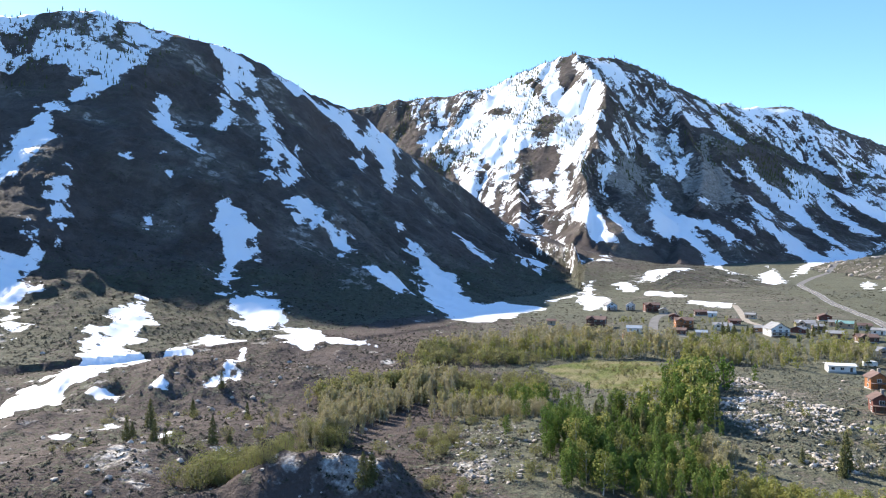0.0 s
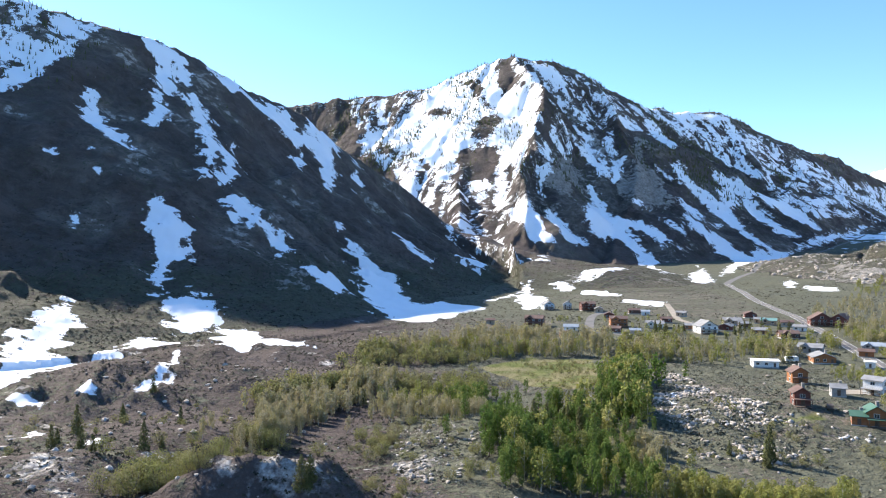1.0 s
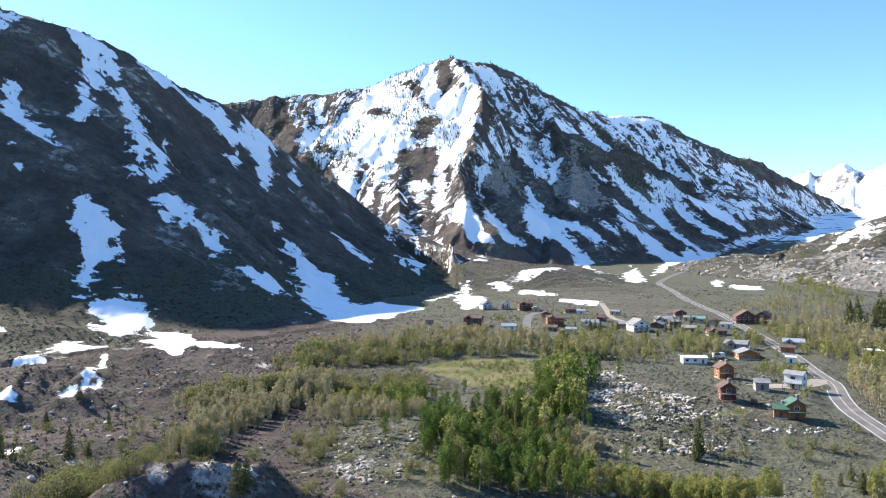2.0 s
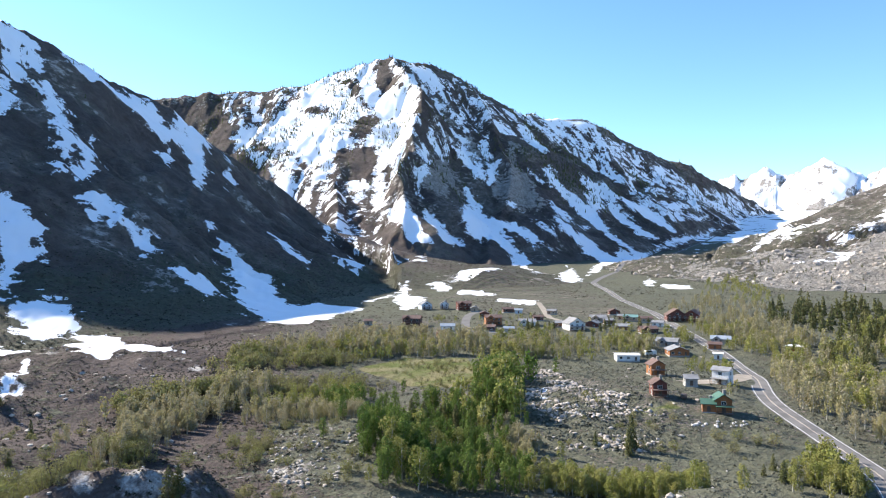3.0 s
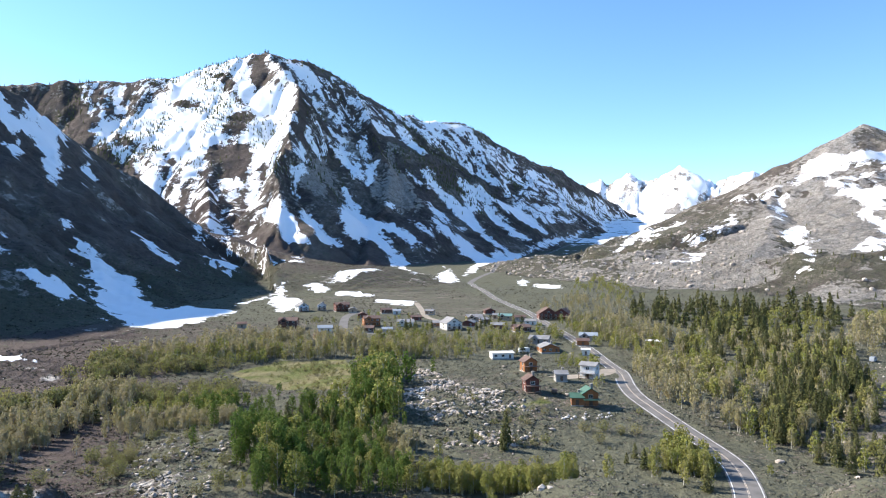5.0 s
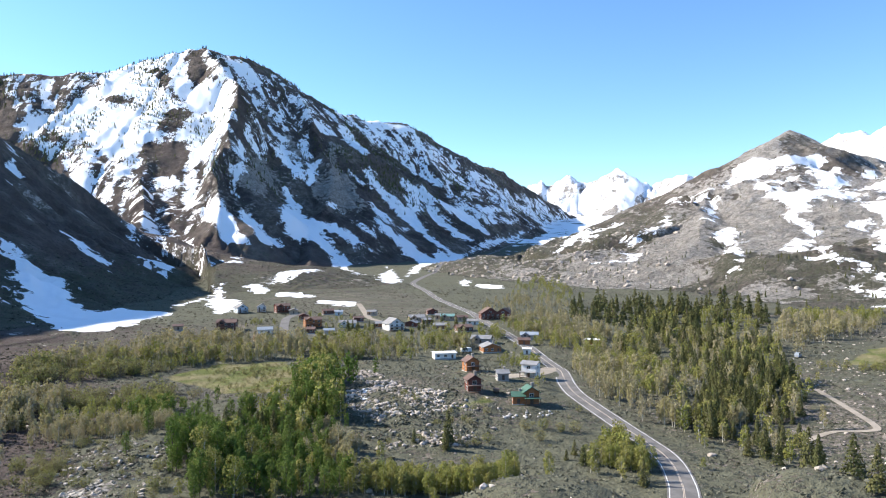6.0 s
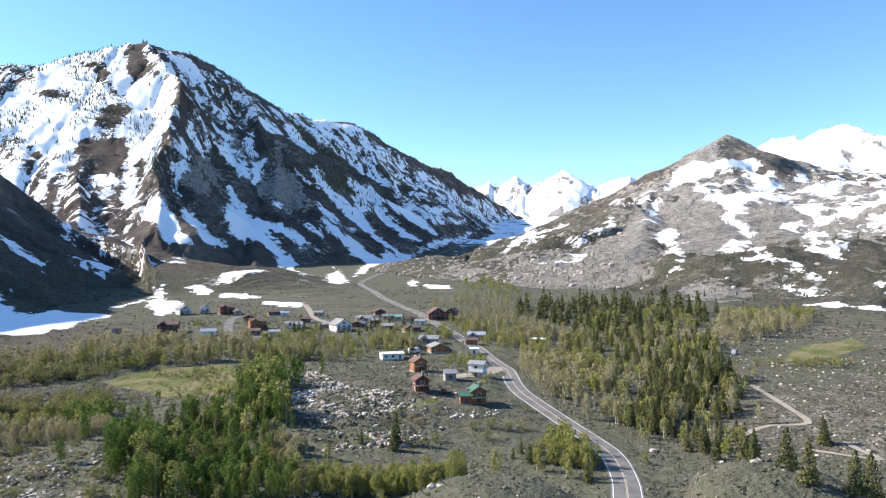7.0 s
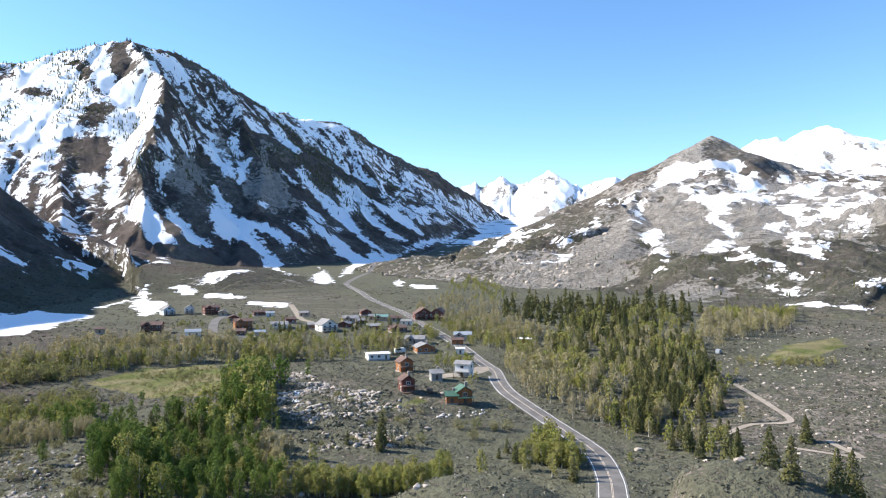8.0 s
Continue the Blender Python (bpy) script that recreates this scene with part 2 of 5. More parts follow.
CREST_D = [(50, 4400, 6.5, 1800), (56.8, 4350, 8.1, 1800), (58.7, 4300, 9.0, 1800), (60.2, 4300, 9.1, 1800), (61.0, 4320, 8.6, 1800), (62.1, 4300, 9.4, 1800),
           (63.9, 4300, 9.5, 1800), (65.2, 4300, 8.8, 1800), (66.8, 4300, 8.3, 1800), (72, 4300, 8.6, 1800), (90, 4300, 8.5, 1800)]
CREST_E = [(27, 4600, 6.6, 1700), (34, 4600, 6.8, 1700), (35.4, 4600, 6.2, 1700), (37.7, 4600, 6.0, 1700), (39.3, 4600, 6.5, 1700), (40.2, 4600, 5.6, 1700), (41.3, 4600, 6.1, 1700),
           (43.1, 4600, 6.7, 1700), (44.5, 4600, 6.0, 1700), (45.8, 4600, 6.0, 1700), (47.8, 4600, 6.6, 1700), (50.2, 4600, 6.2, 1700), (57, 4600, 6.0, 1700)]
CREST_F = [(105, 2600, 7.0, 1500), (135, 2900, 7.5, 1600), (170, 3300, 6.0, 1600), (200, 3300, 6.0, 1600), (235, 2600, 7.5, 1500), (258, 2000, 7.0, 1100)]


def crest_line(rows):
    pts = [plan(b, d) for b, d, _, _ in rows]
    return pts, [(EYE + d * math.tan(radians(e)), w) for _, d, e, w in rows]


# hummocks: bearing, distance, reach along the sight line, reach across, height, roughness
KNOLLS = [
    (31.0, 270, 58, 66, 6.0, 0.5), (28.0, 222, 24, 34, 1.0, 3.4), (-8.8, 146, 14, 22, 10, 9.5), (58.5, 122, 22, 21, 19.0, 0.8), (37.8, 138, 18, 19, 10, 0.8),
    (7.0, 190, 34, 22, 4, 2.0), (-26, 300, 40, 60, 5, 4.0), (-15, 290, 35, 60, 7, 4.5), (-22, 205, 30, 50, 5, 3.0), (-10, 370, 30, 50, 6, 4.0),
    (64.0, 300, 70, 70, 5, 0.5), (-30, 165, 25, 40, 7, 4.0), (-21, 265, 18, 26, 3, 6.0), (-29, 240, 16, 24, 3, 6.0),
]


def valley(x, y):
    r = np.hypot(x, y)
    z = np.interp(r, [0, 300, 480, 900, 1400, 1800, 2200, 2700, 3200, 4900], [0, 0, 6, 21, 29, 50, 92, 150, 215, 380])
    rough = 0.5 + 0.8 * ease(0, -20, np.degrees(np.arctan2(x, y))) * ease(520, 300, r)
    for b, d, ra, rc, hh, ro in KNOLLS:
        px, py = plan(b, d)
        sx, sy = math.sin(radians(b)), math.cos(radians(b))
        along, across = (x - px) * sx + (y - py) * sy, (x - px) * sy - (y - py) * sx
        bell = np.exp(-((along / ra) ** 2 + (across / rc) ** 2) ** 1.5)
        z = z + hh * bell
        rough = rough + ro * bell
    z = z + rough * (crests(x, y, 22, 5, 15) - 0.5)
    return z + (fbm(x, y, 60, 4, 5) - 0.5) * np.interp(r, [0, 500, 900], [3.0, 3.0, 5.0])


def near_crest(x, y, points, values):
    """Distance, way, height and flank width of the stretch of crest whose flank stands highest here, passing softly from one to the next."""
    rows, run, most = [], 0.0, 1e-9
    for (p, q, u, v) in zip(points, points[1:], values, values[1:]):
        dx, dy = q[0] - p[0], q[1] - p[1]
        size = math.hypot(dx, dy)
        k = np.clip(((x - p[0]) * dx + (y - p[1]) * dy) / size ** 2, 0, 1)
        d = np.hypot(x - p[0] - k * dx, y - p[1] - k * dy)
        t, s = u[0] + (v[0] - u[0]) * k, u[1] + (v[1] - u[1]) * k
        stand = t * np.clip(1 - d / s, 0.03, 1)
        most = np.maximum(most, stand)
        rows.append((stand, d / s, run + k * size, t, s))
        run += size
    dist, way, top, wide, total = 0.0, 0.0, 0.0, 0.0, 0.0
    for stand, d, r, t, s in rows:
        w = np.exp(70 * (stand / most - 1))
        dist, way, top, wide, total = dist + w * d, way + w * r, top + w * t, wide + w * s, total + w
    return dist / total * (wide / total), way / total, (top / total, wide / total)


def flank(x, y, rows, seed, cut=26.0, power=1.2, rough=12.0, jag=0.0, swell=0.0):
    """Height of a mountain's flank, with gullies that run down from its crest; also how far down it and along it a place lies."""
    pts, vals = crest_line(rows)
    room = max(v[1] for v in vals) + 2 * rough
    m = (x > min(p[0] for p in pts) - room) & (x < max(p[0] for p in pts) + room) & (y > min(p[1] for p in pts) - room) & (y < max(p[1] for p in pts) + room)
    full = [np.full(x.shape, -50.0), np.full(x.shape, 2.0), np.full(x.shape, 0.5), np.zeros(x.shape)]
    if not m.any():
        return full
    x, y = x[m], y[m]
    sway, grain = 1.6 * rough, rough
    d, way, (top, wide) = near_crest(x + sway * (fbm(x, y, 5 * rough, 3, seed + 70) - 0.5), y + sway * (fbm(x, y, 5 * rough, 3, seed + 80) - 0.5), pts, vals)
    u = d / wide
    keep = u < 1.0
    m[m] = keep
    x, y, d, way, top, wide, u = (v[keep] for v in (x, y, d, way, top, wide, u))
    top = top + jag * np.clip(top / 260, 0.15, 1) * (crests(way, 0 * way, jag * 1.4 + 40, 4, seed + 60) - 0.55)
    bend = way + 0.12 * wide * (fbm(x, y, 0.35 * wide, 3, seed + 40) - 0.5) + 0.05 * wide * (fbm(x, y, 60, 3, seed + 44) - 0.5)
    big = 0.11 * wide + 30
    gully = 1 - np.abs(2 * value_noise(bend / big, d / (big * 9) + 3, seed) - 1)
    gully = 0.6 * gully + 0.4 * (1 - np.abs(2 * value_noise(bend / (big * 0.4), d / (big * 4), seed + 1) - 1))
    body = np.clip(1 - u, 0, 1)
    z = top * body ** power
    rough = rough * np.clip(top / 220, 0.25, 1)
    z = z - cut * np.clip(top / 260, 0.12, 1) * gully * np.clip(u * 4, 0, 1) * np.clip(body * 3, 0, 1)
    z = z + swell * (fbm(way, d, 190, 2, seed + 90) - 0.5) * 4 * u * body
    z = z + (0.8 * crests(x, y, 6 * grain, 5, seed + 9) + 0.4 * crests(x, y, 1.5 * grain, 4, seed + 19) - 0.6) * rough * np.clip(u * 6 + (1.0 if jag > 50 else 0.25), 0, 1) * np.clip(body * 4, 0, 1)
    for to, v in zip(full, (z, u, gully, way + 0.25 * (bend - way))):
        to[m] = v
    return full


def mountains(x, y):
    zs, extra = [valley(x, y)], []
    for rows, seed, cut, power, rough, jag, swell in ((CREST_A, 101, 24, 1.36, 20, 8, 30), (CREST_B, 201, 44, 1.06, 40, 22, 36), (CREST_C, 301, 15, 1.12, 42, 24, 40),
                                          (CREST_D, 401, 130, 1.2, 90, 24, 0), (CREST_E, 501, 150, 1.3, 110, 80, 0), (CREST_F, 601, 60, 1.2, 40, 20, 0)):
        z, u, g, w = flank(x, y, rows, seed, cut, power, rough, jag, swell)
        if seed == 201:
            for spur, sd in ((SPUR_B1, 221), (SPUR_B2, 241), (SPUR_B3, 251), (SPUR_B4, 261), (SPUR_B5, 271)):
                zz, uu, gg, ww = flank(x, y, spur, sd, 28, 1.0, 44, 30) if sd < 270 else flank(x, y, spur, sd, 6, 0.6, 24, 20)
                m = zz > z
                z, g, w = np.where(m, zz, z), np.where(m, gg, g), np.where(m, ww + 1000, w)
        if seed == 301:
            for spur, sd in ((SPUR_C1, 321), (SPUR_C2, 331)):
                zz, uu, gg, ww = flank(x, y, spur, sd, 14, 1.1, 26, 16, 10)
                m = zz > z
                z, u, g, w = np.where(m, zz, z), np.where(m, uu, u), np.where(m, gg, g), np.where(m, ww + 1000, w)
        extra.append((u, g, w))
        zs.append(z)
    zs = np.array(zs)
    form = np.argmax(zs, axis=0)
    top = zs.max(axis=0)
    k = 4.0
    return top + k * np.log(np.exp((zs - top) / k).sum(axis=0)), form, extra


# centre lines of the roads: half width, then bearing and distance of each bend
ROADS = {}


def height(x, y):
    """Ground level, with the roads levelled into it."""
    z, form, extra = mountains(x, y)
    for half, pts, levels in ROADS.values():
        near = (x > min(p[0] for p in pts) - 30) & (x < max(p[0] for p in pts) + 30) & (y > min(p[1] for p in pts) - 30) & (y < max(p[1] for p in pts) + 30)
        if near.any():
            d, _, (lev,) = near_line(x[near], y[near], pts, levels)
            z[near] += (lev - z[near]) * (1 - ease(half + 0.5, half + 7.0, d))
    return z, form, extra

# ---- where things lie, in metres east and north of the lookout ----
ROUTES = {
    "highway": (3.6, [(88, 76), (93, 82), (135, 123), (146, 142), (152, 159), (159, 182), (169, 206), (199, 250), (222, 295), (241, 339), (273, 423), (308, 517), (346, 638), (420, 832)]),
    "canyon_road": (4.0, [(420, 832), (524, 998), (676, 1216), (887, 1511), (988, 1583), (1147, 1716), (1430, 1987)]),
    "village_street": (3.0, [(157, 412), (142, 429), (132, 440), (156, 516), (175, 544)]),
    "dirt_road": (2.5, [(251, 608), (228, 539), (210, 485), (211, 448)]),
    "dirt_track": (1.1, [(245, 159), (230, 140), (211, 118), (202, 125), (189, 125)]),
    "dirt_path": (1.0, [(188, 107), (190, 98), (193, 89), (197, 96), (201, 102)]),
    "driveway": (4.5, [(152, 228), (161, 231), (176, 236), (204, 259)]),
}
# snow fields, bare rock within them, and thinly covered ground, each by the corners of its outline
FIELDS = {"snow": [], "bare": [], "speckle": [], "rock": []}


def snow(form, *corners):
    FIELDS["snow"].append((form, 0.0, list(corners)))


def bare(form, *corners):
    FIELDS["bare"].append((form, 0.0, list(corners)))


def rock(form, *corners):
    FIELDS["rock"].append((form, 0.0, list(corners)))


def speckle(form, density, *corners):
    FIELDS["speckle"].append((form, density, list(corners)))


snow(1, (-332, 852), (-324, 780), (-331, 715), (-344, 682), (-340, 616), (-325, 580), (-326, 555), (-321, 523), (-314, 485), (-333, 505), (-345, 547), (-352, 578), (-359, 612), (-364, 648), (-363, 709), (-354, 744), (-350, 805), (-340, 852))
snow(1, (-387, 825), (-367, 837), (-341, 841), (-334, 805), (-360, 797), (-389, 820))
snow(1, (-290, 879), (-266, 906), (-249, 870), (-237, 795), (-218, 735), (-234, 730), (-249, 789), (-266, 853), (-275, 869), (-292, 876))
snow(1, (-250, 913), (-233, 871), (-236, 861), (-260, 883))
snow(1, (-298, 755), (-282, 726), (-261, 692), (-232, 674), (-229, 653), (-255, 659), (-282, 687), (-304, 730))
snow(1, (-246, 627), (-234, 606), (-227, 599), (-230, 585), (-241, 600), (-251, 626))
snow(1, (-223, 852), (-200, 833), (-184, 797), (-163, 713), (-160, 667), (-167, 665), (-175, 697), (-185, 738), (-195, 757), (-223, 828))
snow(1, (-164, 801), (-142, 717), (-145, 661), (-154, 659), (-158, 698), (-167, 739))
snow(1, (-223, 942), (-196, 972), (-166, 984), (-136, 1001), (-115, 985), (-100, 987), (-82, 1001), (-82, 992), (-104, 947), (-123, 942), (-142, 942), (-165, 939), (-191, 918), (-218, 915))
snow(1, (-267, 589), (-259, 583), (-261, 582), (-270, 595))
snow(1, (-301, 545), (-295, 552), (-291, 547), (-298, 540))
snow(1, (-290, 541), (-281, 522), (-269, 495), (-268, 471), (-269, 456), (-276, 459), (-279, 478), (-281, 501), (-291, 520), (-293, 536))
snow(1, (-269, 488), (-265, 493), (-261, 492), (-261, 478))
snow(1, (-237, 566), (-223, 549), (-223, 536), (-237, 553))
snow(1, (-216, 600), (-209, 616), (-204, 601), (-212, 589))
snow(1, (-185, 589), (-162, 589), (-146, 562), (-148, 521), (-142, 479), (-156, 478), (-170, 530), (-173, 548), (-176, 547), (-182, 561))
snow(1, (-131, 501), (-107, 469), (-115, 461), (-103, 453), (-99, 434), (-113, 398), (-131, 446), (-137, 477))
snow(1, (-98, 436), (-88, 441), (-69, 417), (-41, 362), (-41, 356), (-60, 361), (-73, 354), (-92, 402))
snow(1, (-184, 435), (-158, 371), (-121, 268), (-125, 244), (-128, 227), (-132, 213), (-143, 229), (-150, 254), (-160, 292), (-178, 362), (-180, 386), (-186, 434))
snow(1, (-161, 355), (-146, 347), (-118, 281), (-124, 275))
snow(1, (-141, 349), (-135, 380), (-116, 397), (-112, 384), (-124, 355), (-139, 345))
snow(1, (-262, 450), (-237, 402), (-210, 353), (-195, 322), (-196, 316), (-218, 350), (-250, 390), (-282, 441))
snow(1, (-139, 647), (-117, 664), (-102, 648), (-84, 642), (-67, 607), (-46, 588), (-29, 586), (-30, 553), (-49, 570), (-71, 604), (-90, 604), (-105, 620), (-121, 620), (-142, 637))
snow(1, (-32, 730), (-15, 701), (-3, 695), (13, 683), (26, 607), (51, 621), (85, 602), (79, 573), (44, 516), (16, 499), (-10, 548), (-22, 620), (-29, 685), (-36, 721))
snow(1, (-47, 757), (-44, 751), (-46, 742), (-49, 741))
snow(1, (20, 863), (45, 844), (62, 828), (60, 819), (40, 796), (18, 845))
snow(1, (93, 876), (128, 1014), (132, 923), (122, 860), (108, 865), (89, 852))
snow(1, (-105, 944), (-186, 2423), (-132, 2282), (-61, 960), (-85, 937), (-114, 1016))
snow(1, (-83, 2152), (-66, 2171), (-36, 1096), (-42, 1030))
snow(0, (164, 780), (150, 709), (158, 692), (150, 639), (122, 577), (121, 611), (129, 671), (159, 778))
snow(0, (99, 651), (158, 772), (157, 763), (100, 648))
snow(0, (236, 821), (302, 869), (291, 838), (223, 775))
snow(0, (214, 730), (239, 707), (228, 679), (208, 713))
snow(0, (228, 647), (254, 627), (237, 586), (216, 616))
snow(0, (197, 782), (207, 763), (200, 741), (191, 761))
snow(0, (93, 226), (101, 235), (96, 221), (91, 219))
snow(0, (-83, 274), (-100, 349), (-93, 338), (-82, 273))
snow(0, (-82, 250), (-78, 268), (-77, 266), (-81, 246))
snow(0, (-119, 241), (-105, 240), (-104, 238), (-118, 238))
snow(0, (-100, 244), (-97, 244), (-96, 242), (-97, 238))
snow(0, (-107, 195), (-97, 184), (-96, 182), (-100, 183))
snow(0, (-96, 201), (-94, 203), (-90, 196), (-89, 187))
snow(0, (-74, 184), (-72, 185), (-70, 180), (-72, 180))
snow(0, (533, 1366), (445, 1071), (363, 884), (464, 1196))
snow(2, (153, 2461), (283, 2407), (389, 2374), (404, 2372), (373, 2310), (364, 2220), (394, 2191), (443, 2090), (520, 2238), (524, 2213), (445, 1985), (417, 1880), (397, 1836), (369, 1811), (328, 1672), (316, 1754), (299, 1738), (302, 1835), (324, 1929), (276, 1955), (230, 1948), (197, 1910), (209, 1860), (175, 1900), (133, 1964), (104, 2013), (64, 2093), (35, 2124), (2, 2190), (5, 2244), (36, 2280), (70, 2309), (112, 2343), (139, 2378))
bare(2, (272, 2354), (311, 2307), (316, 2246), (321, 2185), (333, 2110), (315, 2125), (298, 2182), (282, 2250))
bare(2, (133, 2276), (197, 2241), (210, 2204), (162, 2220))
bare(2, (385, 2351), (411, 2371), (432, 2361), (433, 2306), (434, 2171), (435, 2110), (444, 2095), (400, 2129), (373, 2219), (371, 2292))
bare(2, (203, 1964), (254, 1964), (319, 1942), (316, 1894), (294, 1831), (262, 1860), (222, 1877), (204, 1903))
bare(2, (262, 2023), (300, 2072), (337, 2055), (326, 2002), (293, 1970), (266, 1974))
bare(2, (319, 1814), (337, 1835), (340, 1804), (318, 1766))
snow(2, (433, 2330), (436, 2183), (451, 2088), (435, 2110), (429, 2215))
snow(2, (446, 2144), (493, 2281), (496, 2238), (448, 2113))
snow(2, (475, 2334), (563, 2302), (601, 2299), (572, 2220), (539, 2240), (504, 2291))
snow(2, (-74, 2231), (-41, 2262), (-13, 2292), (13, 2238), (-7, 2196), (-21, 2142), (20, 2088), (50, 2009), (73, 1949), (92, 1888), (36, 796), (30, 971), (46, 1979), (5, 2052), (-30, 2094))
snow(2, (49, 2087), (97, 2014), (117, 1989), (101, 1941), (72, 1985), (59, 2021))
snow(2, (133, 1958), (173, 1888), (180, 1851), (155, 1835), (123, 1820), (41, 787), (112, 1857), (123, 1898))
snow(2, (158, 1817), (165, 1804), (150, 1770), (63, 828))
snow(1, (134, 1711), (151, 1703), (110, 1125), (124, 1108), (137, 1094), (168, 1072), (188, 995), (186, 913), (186, 999), (168, 1042), (142, 1088), (118, 1109), (101, 1132))
snow(1, (188, 1688), (231, 1743), (220, 1629), (233, 1597), (258, 1690), (249, 1595), (256, 1551), (272, 1453), (254, 1545), (141, 1088), (204, 1631))
snow(2, (294, 1831), (315, 1815), (302, 1738), (287, 1594), (296, 1574), (314, 1571), (325, 1532), (337, 1499), (344, 1453), (358, 1431), (373, 1418), (348, 1421), (322, 1436), (304, 1456), (294, 1526), (280, 1590), (269, 1634), (282, 1754))
snow(1, (209, 985), (224, 963), (345, 1409), (219, 977))
snow(2, (386, 1721), (421, 1732), (413, 1709), (394, 1695), (372, 1626), (374, 1687), (372, 1700))
snow(2, (423, 1817), (443, 1807), (428, 1736), (405, 1741), (400, 1761))
snow(2, (370, 1565), (396, 1565), (413, 1529), (437, 1498), (400, 1435), (370, 1434), (367, 1473))
snow(2, (467, 1601), (515, 1700), (534, 1763), (543, 1735), (551, 1663), (567, 1626), (600, 1614), (634, 1588), (639, 1547), (646, 1512), (628, 1519), (602, 1562), (572, 1579), (559, 1572), (567, 1524), (570, 1497), (583, 1460), (477, 1155), (379, 874), (367, 889), (474, 1215), (537, 1445), (530, 1518), (493, 1531), (464, 1533), (456, 1548), (469, 1570))
snow(2, (615, 1685), (638, 1696), (654, 1690), (629, 1680))
snow(2, (660, 1636), (682, 1614), (694, 1589), (670, 1606))
snow(2, (770, 1765), (799, 1752), (797, 1694), (842, 1699), (783, 1681), (756, 1706))
snow(2, (739, 1668), (768, 1667), (795, 1622), (814, 1565), (844, 1549), (881, 1542), (694, 1284), (646, 1242), (499, 997), (509, 1042), (665, 1330), (772, 1512), (763, 1557), (745, 1599), (726, 1627))
snow(2, (809, 1938), (850, 1946), (852, 1887), (876, 1862), (910, 1819), (920, 1767), (926, 1682), (948, 1614), (1030, 1677), (1150, 1779), (1358, 1964), (1527, 2072), (1334, 1930), (1079, 1696), (973, 1613), (712, 1247), (865, 1571), (907, 1589), (884, 1650), (875, 1749), (856, 1819), (827, 1852), (802, 1876))
snow(2, (755, 1914), (776, 1880), (793, 1854), (765, 1872))
snow(2, (980, 1999), (1014, 1988), (1103, 2002), (1184, 1997), (1227, 1964), (1215, 1879), (1165, 1883), (1113, 1914), (1042, 1926), (984, 1950), (970, 1970))
snow(2, (1025, 1915), (1060, 1889), (1058, 1786), (1073, 1749), (1040, 1741), (1002, 1770), (1010, 1869))
snow(2, (924, 1886), (990, 1960), (1005, 1932), (977, 1859), (930, 1822))
snow(2, (628, 1897), (655, 1888), (619, 1811), (610, 1814))
snow(2, (649, 2016), (658, 1988), (650, 1940), (629, 1953))
snow(2, (850, 2232), (897, 2246), (910, 2201), (862, 2039), (846, 2098), (826, 2144))
snow(2, (568, 1978), (584, 1973), (585, 1892), (587, 1822), (570, 1821), (563, 1892))
snow(2, (1035, 2461), (1116, 2472), (1213, 2473), (1247, 2442), (1184, 2413), (1150, 2443), (1073, 2432), (1093, 2383), (1066, 2363), (1030, 2372))
snow(0, (503, 1135), (651, 1384), (465, 950), (381, 811), (400, 898))
snow(0, (649, 1432), (664, 1425), (518, 1105), (577, 1252))
snow(0, (567, 957), (604, 994), (483, 787), (453, 759))
snow(0, (472, 755), (481, 713), (457, 678), (453, 713))
speckle(2, 0.52, (892, 2402), (1039, 2459), (1216, 2431), (1443, 2479), (1568, 2466), (1733, 2507), (2014, 2690), (2349, 2822), (2021, 2392), (1645, 2164), (1409, 2039), (1249, 1965), (1165, 2037), (1131, 2218), (1047, 2272), (948, 2296))
speckle(2, 0.42, (559, 2285), (669, 2330), (792, 2392), (883, 2379), (834, 2167), (723, 2074), (596, 1850), (519, 1861), (453, 1847), (460, 1944))
speckle(2, 0.46, (-113, 2487), (39, 2466), (144, 2462), (87, 2314), (5, 2244), (-71, 2249), (-124, 2379))
speckle(2, 0.43, (-40, 2226), (104, 2013), (195, 1886), (292, 1776), (182, 859), (132, 801), (154, 1739), (72, 1895))
snow(0, (568, 278), (588, 269), (580, 265), (555, 269))
snow(3, (935, 764), (970, 769), (893, 702), (681, 525), (669, 530), (879, 710))
snow(3, (1177, 883), (1207, 890), (1174, 837), (1190, 814), (1212, 808), (1195, 774), (1305, 799), (1305, 788), (1209, 752), (1160, 751), (1100, 722), (1090, 743), (1141, 795), (1144, 828))
snow(3, (1082, 749), (1040, 694), (987, 638), (710, 442), (698, 409), (687, 415), (700, 440), (894, 578), (990, 655), (1037, 709))
snow(3, (1285, 1016), (1310, 983), (1328, 938), (1395, 914), (1402, 893), (1311, 899), (1291, 939), (1192, 909), (1209, 957))
snow(3, (1298, 832), (1392, 853), (1286, 806), (1269, 811))
snow(3, (1304, 765), (1364, 758), (1404, 734), (1544, 777), (1339, 690), (1314, 703), (1314, 736))
snow(3, (1092, 632), (1106, 615), (1088, 609), (1032, 610))
snow(3, (1074, 598), (1010, 540), (779, 424), (784, 434))
snow(3, (793, 410), (1049, 528), (1043, 521), (776, 399))
snow(3, (1282, 660), (1213, 611), (1148, 573), (1152, 584))
snow(3, (1450, 680), (1335, 598), (1341, 577), (1173, 504), (1307, 595))
snow(3, (686, 399), (686, 382), (687, 368), (670, 373), (680, 393))
snow(3, (648, 369), (651, 351), (622, 336), (620, 351))
snow(3, (559, 307), (565, 290), (552, 283), (543, 294))
snow(3, (570, 279), (583, 267), (578, 264), (561, 272))
